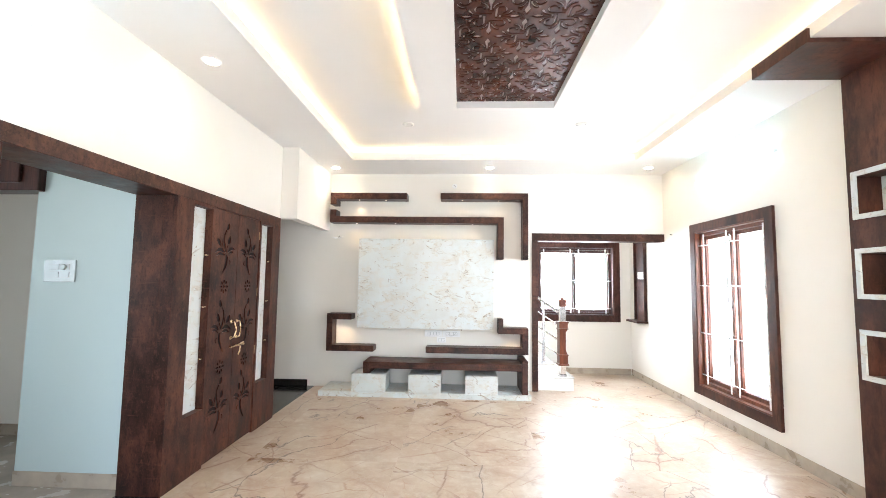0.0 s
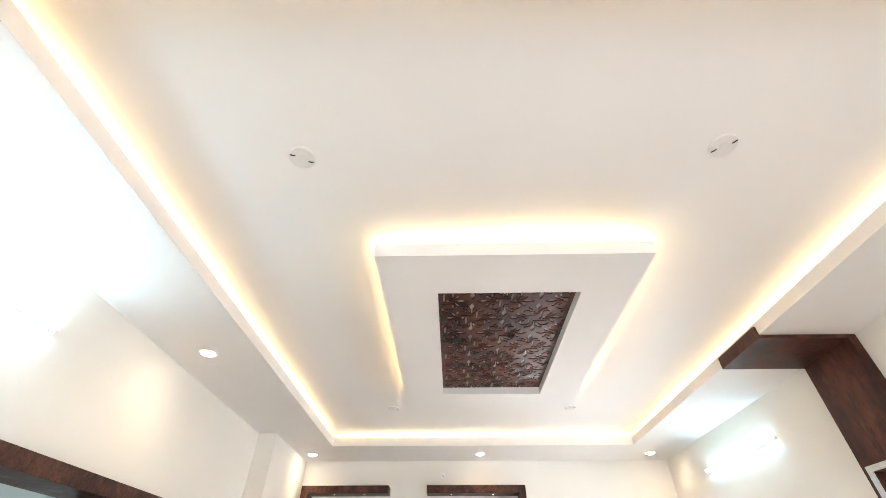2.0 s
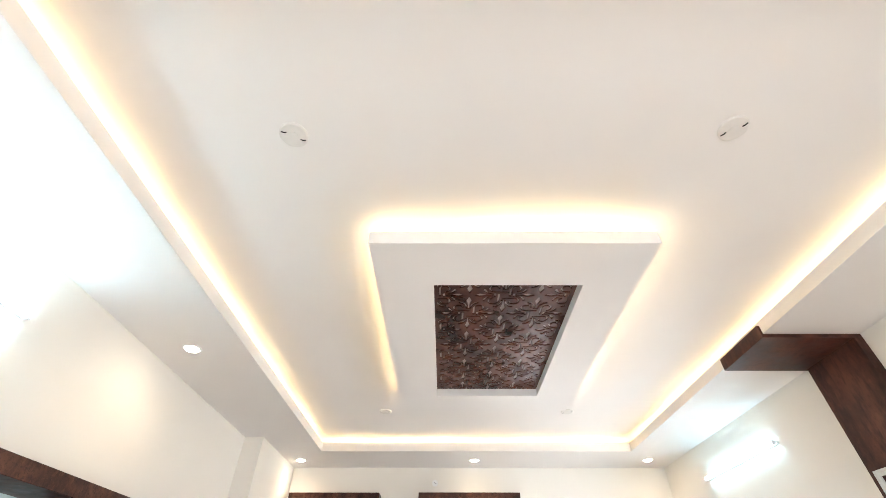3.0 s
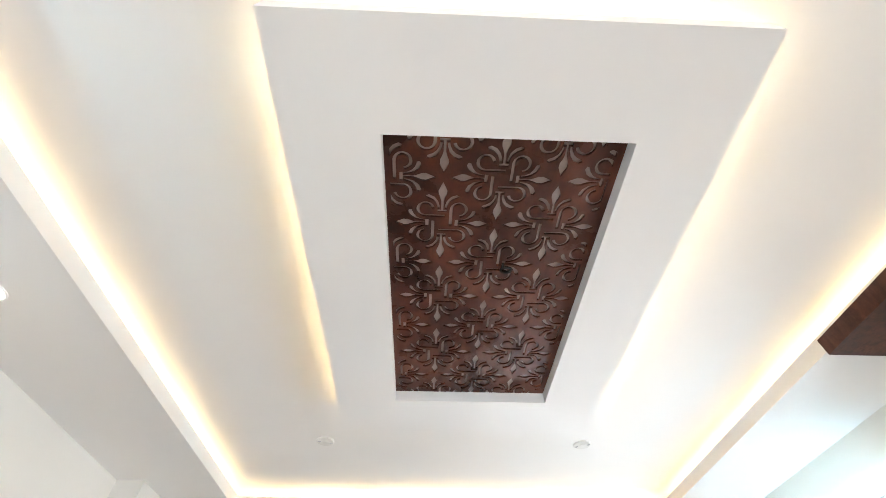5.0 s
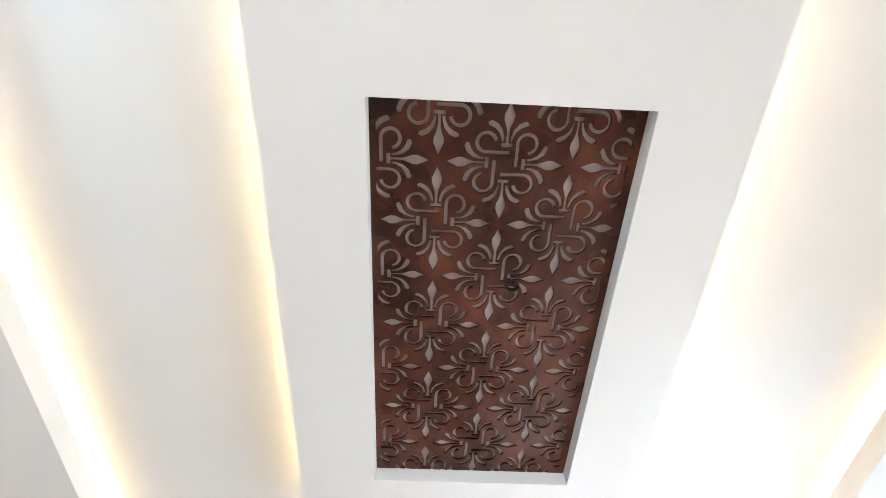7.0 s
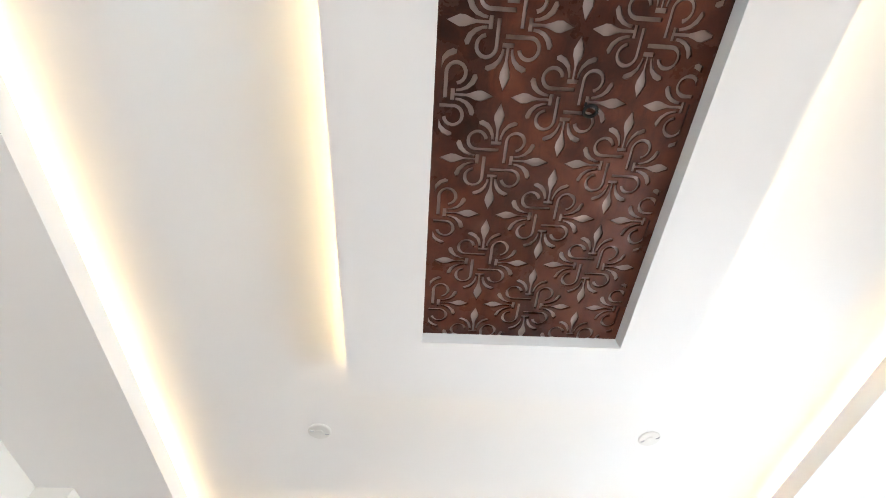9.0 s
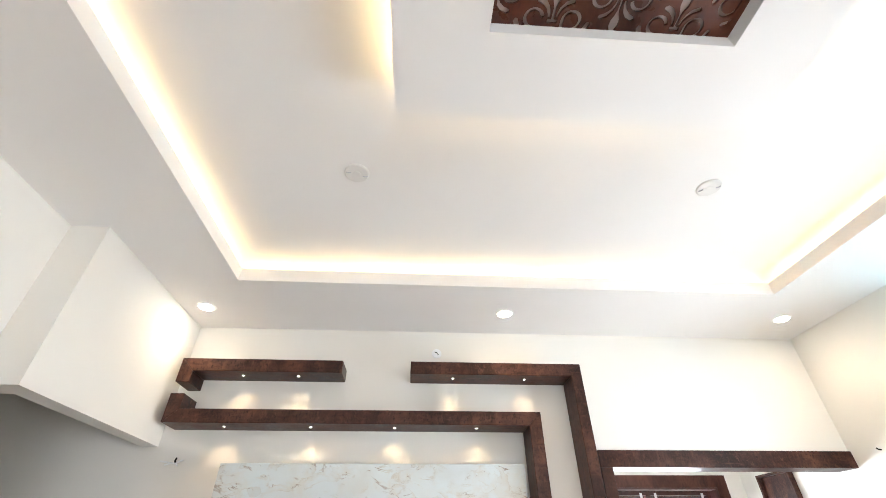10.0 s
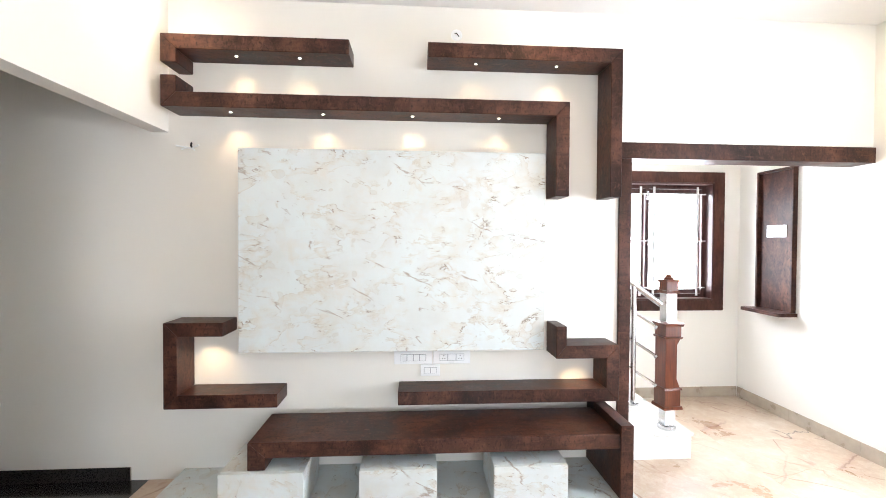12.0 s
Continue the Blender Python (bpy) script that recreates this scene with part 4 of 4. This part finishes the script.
for v in shaft.verts:
    if 0.35 < v.co.z < 0.61:
        v.co.x = v.co.x - 0.030 if v.co.x > 0 else v.co.x
part("shaft", shaft, NEWEL, newel)
part("neck_moulding", square(0.078, 0.641, 0.655, 0.083), NEWEL, newel)
part("upper_block", square(0.072, 0.656, 0.726), NEWEL, newel)
part("cap_moulding", square(0.083, 0.727, 0.748, 0.089), NEWEL, newel)
part("upper_sleeve", square(0.046, 0.749, 0.955), STEEL, newel, "square polished steel sleeve")
part("collar", square(0.064, 0.956, 0.975, 0.058), NEWEL, newel)
part("head", square(0.052, 0.976, 1.035), NEWEL, newel)
part("head_moulding", square(0.066, 1.036, 1.050, 0.060), NEWEL, newel)
part("finial", lathe([(0.040, 1.051), (0.040, 1.062), (0.022, 1.070), (0.022, 1.082), (0.008, 1.086)], 16), NEWEL, newel)

rail = thing("stair_railing", "stainless steel stair railing with three cross rods", "railing", at=(1.38, 6.07, 2 * RISE))
part("post", tube((0, 0, 0.018), (0, 0, 0.86), 0.019, 18), STEEL, rail)
part("post_flange", lathe([(0.042, 0.0), (0.042, 0.010), (0.028, 0.018), (0.019, 0.020)], 20), STEEL, rail)
part("handrail", tube((0.195, 0, 0.70), (-0.75, 0, 1.36), 0.022, 16), STEEL, rail)
for z_a in (0.537, 0.332, 0.129):
    rod = part("cross_rod", tube((0.172, 0, z_a), (-0.75, 0, z_a + 0.59), 0.0095, 10), STEEL, rail)
    part("rod_knob", lathe([(0.006, -0.014), (0.014, -0.008), (0.014, 0.008), (0.006, 0.014)], 12), STEEL, rod).matrix_basis = Matrix.Translation((0.165, 0, z_a)) @ Matrix.Rotation(radians(57), 4, "Y")

# meter board with its little shelf on the east wall
board = thing("wall_board", "tall brown laminate wall board with a small shelf", "wall board", at=(X_EAST, 6.69, 0.89))
part("back_board", box((-0.012, -0.168, 0.022), (0.0, 0.168, 1.215)), WOOD, board)
part("side_rail", box((-0.045, -0.188, 0.022), (0.0, -0.169, 1.235), 0.002), WOOD, board)
part("side_rail", box((-0.045, 0.169, 0.022), (0.0, 0.188, 1.235), 0.002), WOOD, board)
part("top_rail", box((-0.045, -0.1685, 1.216), (0.0, 0.1685, 1.235), 0.002), WOOD, board)
part("shelf", box((-0.165, -0.205, -0.008), (0.0, 0.205, 0.0215), 0.002), WOOD, board)
part("label_plate", box((-0.018, -0.10, 0.65), (-0.0125, 0.10, 0.755), 0.001), SWITCH, board, "white plate")


# ---- carved double doors in the west wall ----
def sprig(scale, at, flip):
    """A flowering twig for the door carving: stem, leaves and buds as outlines."""
    out = [stroke([(-0.17, -1.0), (-0.02, -0.78), (0.09, -0.58), (0.12, -0.36), (0.08, -0.24)], [0.04, 0.11, 0.15, 0.15, 0.10])]
    out.append(stroke([(0.05, -0.14), (-0.04, 0.08), (-0.11, 0.30), (-0.10, 0.52), (0.03, 0.72)], [0.12, 0.12, 0.10, 0.08, 0.05]))
    out.append([(0.06, 0.70), (0.19, 0.74), (0.26, 0.86), (0.20, 1.0), (0.09, 0.93), (0.04, 0.80)])
    out.append([(0.16, 0.16), (0.30, 0.20), (0.37, 0.34), (0.30, 0.52), (0.19, 0.42), (0.13, 0.28)])
    out.append(stroke([(0.09, -0.02), (0.12, 0.06), (0.14, 0.12)], [0.06, 0.055, 0.03]))
    out.append([(-0.30, 0.04), (-0.46, 0.10), (-0.58, 0.24), (-0.56, 0.38), (-0.40, 0.32), (-0.29, 0.18)])
    out.append(stroke([(-0.24, 0.02), (-0.20, 0.20), (-0.215, 0.36)], [0.035, 0.06, 0.02]))
    out.append(stroke([(-0.05, -0.14), (-0.24, -0.06), (-0.46, -0.07), (-0.66, -0.20)], [0.07, 0.145, 0.13, 0.02]))
    out.append(stroke([(-0.04, -0.26), (-0.22, -0.21), (-0.42, -0.22), (-0.58, -0.31)], [0.05, 0.10, 0.09, 0.02]))
    out.append(stroke([(0.18, -0.14), (0.34, -0.01), (0.50, 0.04), (0.68, 0.0)], [0.07, 0.145, 0.125, 0.02]))
    out.append(stroke([(0.23, -0.24), (0.36, -0.13), (0.50, -0.11), (0.58, -0.15)], [0.04, 0.08, 0.07, 0.02]))
    out.append(stroke([(0.26, -0.42), (0.36, -0.48), (0.36, -0.58), (0.27, -0.60)], [0.02, 0.045, 0.045, 0.02]))
    return [turned(p, 0.0, scale, at, flip) for p in out]


def flower(r, at):
    out = []
    for k in range(8):
        a = k * math.pi / 4
        petal = [(0.0, 0.38), (0.15, 0.60), (0.17, 0.82), (0.0, 1.0), (-0.17, 0.82), (-0.15, 0.60)]
        out.append(turned(petal, a, r, at))
    out.append([(at[0] + 0.20 * r * math.cos(k * math.pi / 4), at[1] + 0.20 * r * math.sin(k * math.pi / 4)) for k in range(8)])
    return out


surround = thing("door_surround", "dark brown laminate door surround with marble strips", "door frame", at=(X_DOOR, 3.2, 0))
ds = Matrix.Translation((-X_DOOR, -3.2, 0))
STRIPS = ((3.05, 3.29), (4.125, 4.365))
Z_S0, Z_S1 = 0.45, 2.008
front = wall_with("x", -1.85, X_DOOR, 2.86, 4.55, 0.0, 2.035, [(3.315, 4.10, 0.0, 2.03), *((a, b, Z_S0, Z_S1) for a, b in STRIPS)])
part("face_board", shift(front, ds), DOORWOOD, surround)
part("head_board", shift(box((-2.06, 1.60, 2.036), (X_DOOR, 4.55, 2.126), 0.002), ds), WOOD, surround)
part("jamb_board", shift(box((-2.062, 2.86, 0.0), (-1.851, 2.90, 2.035), 0.002), ds), DOORWOOD, surround)
part("near_jamb_board", shift(box((-2.062, 1.60, 0.0), (X_DOOR, 1.72, 2.035), 0.002), ds), DOORWOOD, surround)
part("end_board", shift(box((-2.06, 4.53, 0.0), (-1.851, 4.55, 2.035), 0.002), ds), WOOD, surround)
for a, b in STRIPS:
    part("marble_strip", shift(box((-1.845, a - 0.01, Z_S0 - 0.01), (-1.818, b + 0.01, Z_S1 + 0.01)), ds), WHITE_MARBLE, surround, "white marble strip set back")
    for pz in (1.64, 1.235, 0.835):
        part("brass_peg", shift(tube((-1.785, b, pz), (-1.785, b - 0.030, pz), 0.006, 10), ds), BRASS, surround, "small brass peg")

for k, (a, b) in enumerate(((3.317, 3.706), (3.709, 4.098))):
    leaf = thing("carved_door", "closed dark brown door carved with flowering twigs", "door", "carved double doors", (X_DOOR - 0.012, (a + b) / 2, 0.012))
    w, h = b - a, 2.015
    flip = k == 1
    mid_x = 0.0
    holes = []
    for sz, tilt in ((1.70, False), (1.053, True), (0.41, False)):
        holes += sprig(0.22, (mid_x, sz - h / 2), flip ^ tilt)
    for fz in (1.378, 0.713):
        holes += flower(0.062, (mid_x + 0.004, fz - h / 2))
    board_bm = pierced(w, h, holes, 0.008)
    m = Matrix(((0, 0, 1, -0.004), (1, 0, 0, 0), (0, 1, 0, h / 2), (0, 0, 0, 1)))
    shift(board_bm, m)
    bmesh.ops.recalc_face_normals(board_bm, faces=board_bm.faces)
    part("carved_face", board_bm, DOORWOOD, leaf, "brown laminate face with cut-out twigs")
    # shade in the hollows comes mostly from this core's near-black colour
    part("core", box((-0.045, -w / 2, 0.0), (-0.018, w / 2, h)), CARVED, leaf, "core behind the cut-outs, coloured near-black as their shade")
    s = 1 if k == 0 else -1
    hy = s * (w / 2 - 0.045)
    pts = [(0.0, hy, 1.075), (0.03, hy, 1.07), (0.042, hy + s * 0.010, 1.02), (0.042, hy + s * 0.010, 0.99), (0.03, hy, 0.94), (0.0, hy, 0.935)]
    pull = part("pull_handle", bent(pts, 0.006), BRASS, leaf, "worn brass pull handle")
    for pz in (1.075, 0.935):
        part("rose", shift(lathe([(0.016, 0.0), (0.014, 0.006), (0.008, 0.009)], 14), Matrix.Translation((0, hy, pz)) @ Matrix.Rotation(radians(90), 4, "Y")), BRASS, pull)
    for hz in (1.87, 1.32, 0.77):
        part("hinge", tube((0.004, -s * (w / 2 - 0.003), hz - 0.04), (0.004, -s * (w / 2 - 0.003), hz + 0.04), 0.0035, 8), HINGE, leaf, "brass hinge")
latch = thing("door_latch", "worn brass hasp latch across the doors", "latch", at=(X_DOOR - 0.012, 3.74, 0.87))
part("bar", bent([(0.012, -0.085, -0.005), (0.022, 0.0, 0.004), (0.012, 0.12, 0.016)], 0.006), BRASS, latch)
for ly in (-0.085, 0.02, 0.12):
    part("staple", tube((0.0, ly, 0.0), (0.02, ly, 0.0), 0.010, 10), BRASS, latch)
part("drop_arm", bent([(0.016, 0.06, 0.0), (0.024, 0.045, -0.05), (0.016, 0.03, -0.085)], 0.006), BRASS, latch)

inner = thing("inner_door_head", "dark brown wooden door head in the side room", "door frame", at=(-3.2, 2.93, 2.075))
part("outer_head", box((-1.2, -0.03, 0.0), (0.365, 0.13, 0.36), 0.004), DARK_TEAK, inner)
part("inner_head", box((-1.2, -0.055, 0.055), (0.24, -0.031, 0.30), 0.004), DARK_TEAK, inner)

# ---- outside the windows ----
yard = thing("compound_wall", "white painted boundary wall outside", "boundary wall", at=(7.5, 4.0, -0.42))
part("wall", box((0, -9, 0), (0.2, 12, 1.5)), OUTWALL, yard)
part("coping", box((-0.04, -9.04, 1.501), (0.24, 12.04, 1.56), 0.01), CONCRETE, yard)

# ---- floor slabs, last ----
SX, SY = 1.20, 0.90
shared = {}
for i in range(-3, 4):
    for j in range(-8, 5):
        ax, bx = -0.28 + SX * i, -0.28 + SX * (i + 1)
        ay, by = 4.44 + SY * j, 4.44 + SY * (j + 1)
        ax, bx = max(ax, -1.785), min(bx, X_EAST)
        ay, by = max(ay, Y_SOUTH), min(by, Y_END)
        if bx - ax < 0.02 or by - ay < 0.02:
            continue
        key = (round(bx - ax, 3), round(by - ay, 3))
        if key not in shared:
            w, d = key[0] / 2 - 0.0003, key[1] / 2 - 0.0003
            shared[key] = mesh_of("slab", box((-w, -d, -0.0055), (w, d, 0.0), 0.0004), MARBLE)
        s = new("slab", shared[key])
        s.location = ((ax + bx) / 2, (ay + by) / 2, 0.0)
        s.parent = bpy.data.objects["floor"]
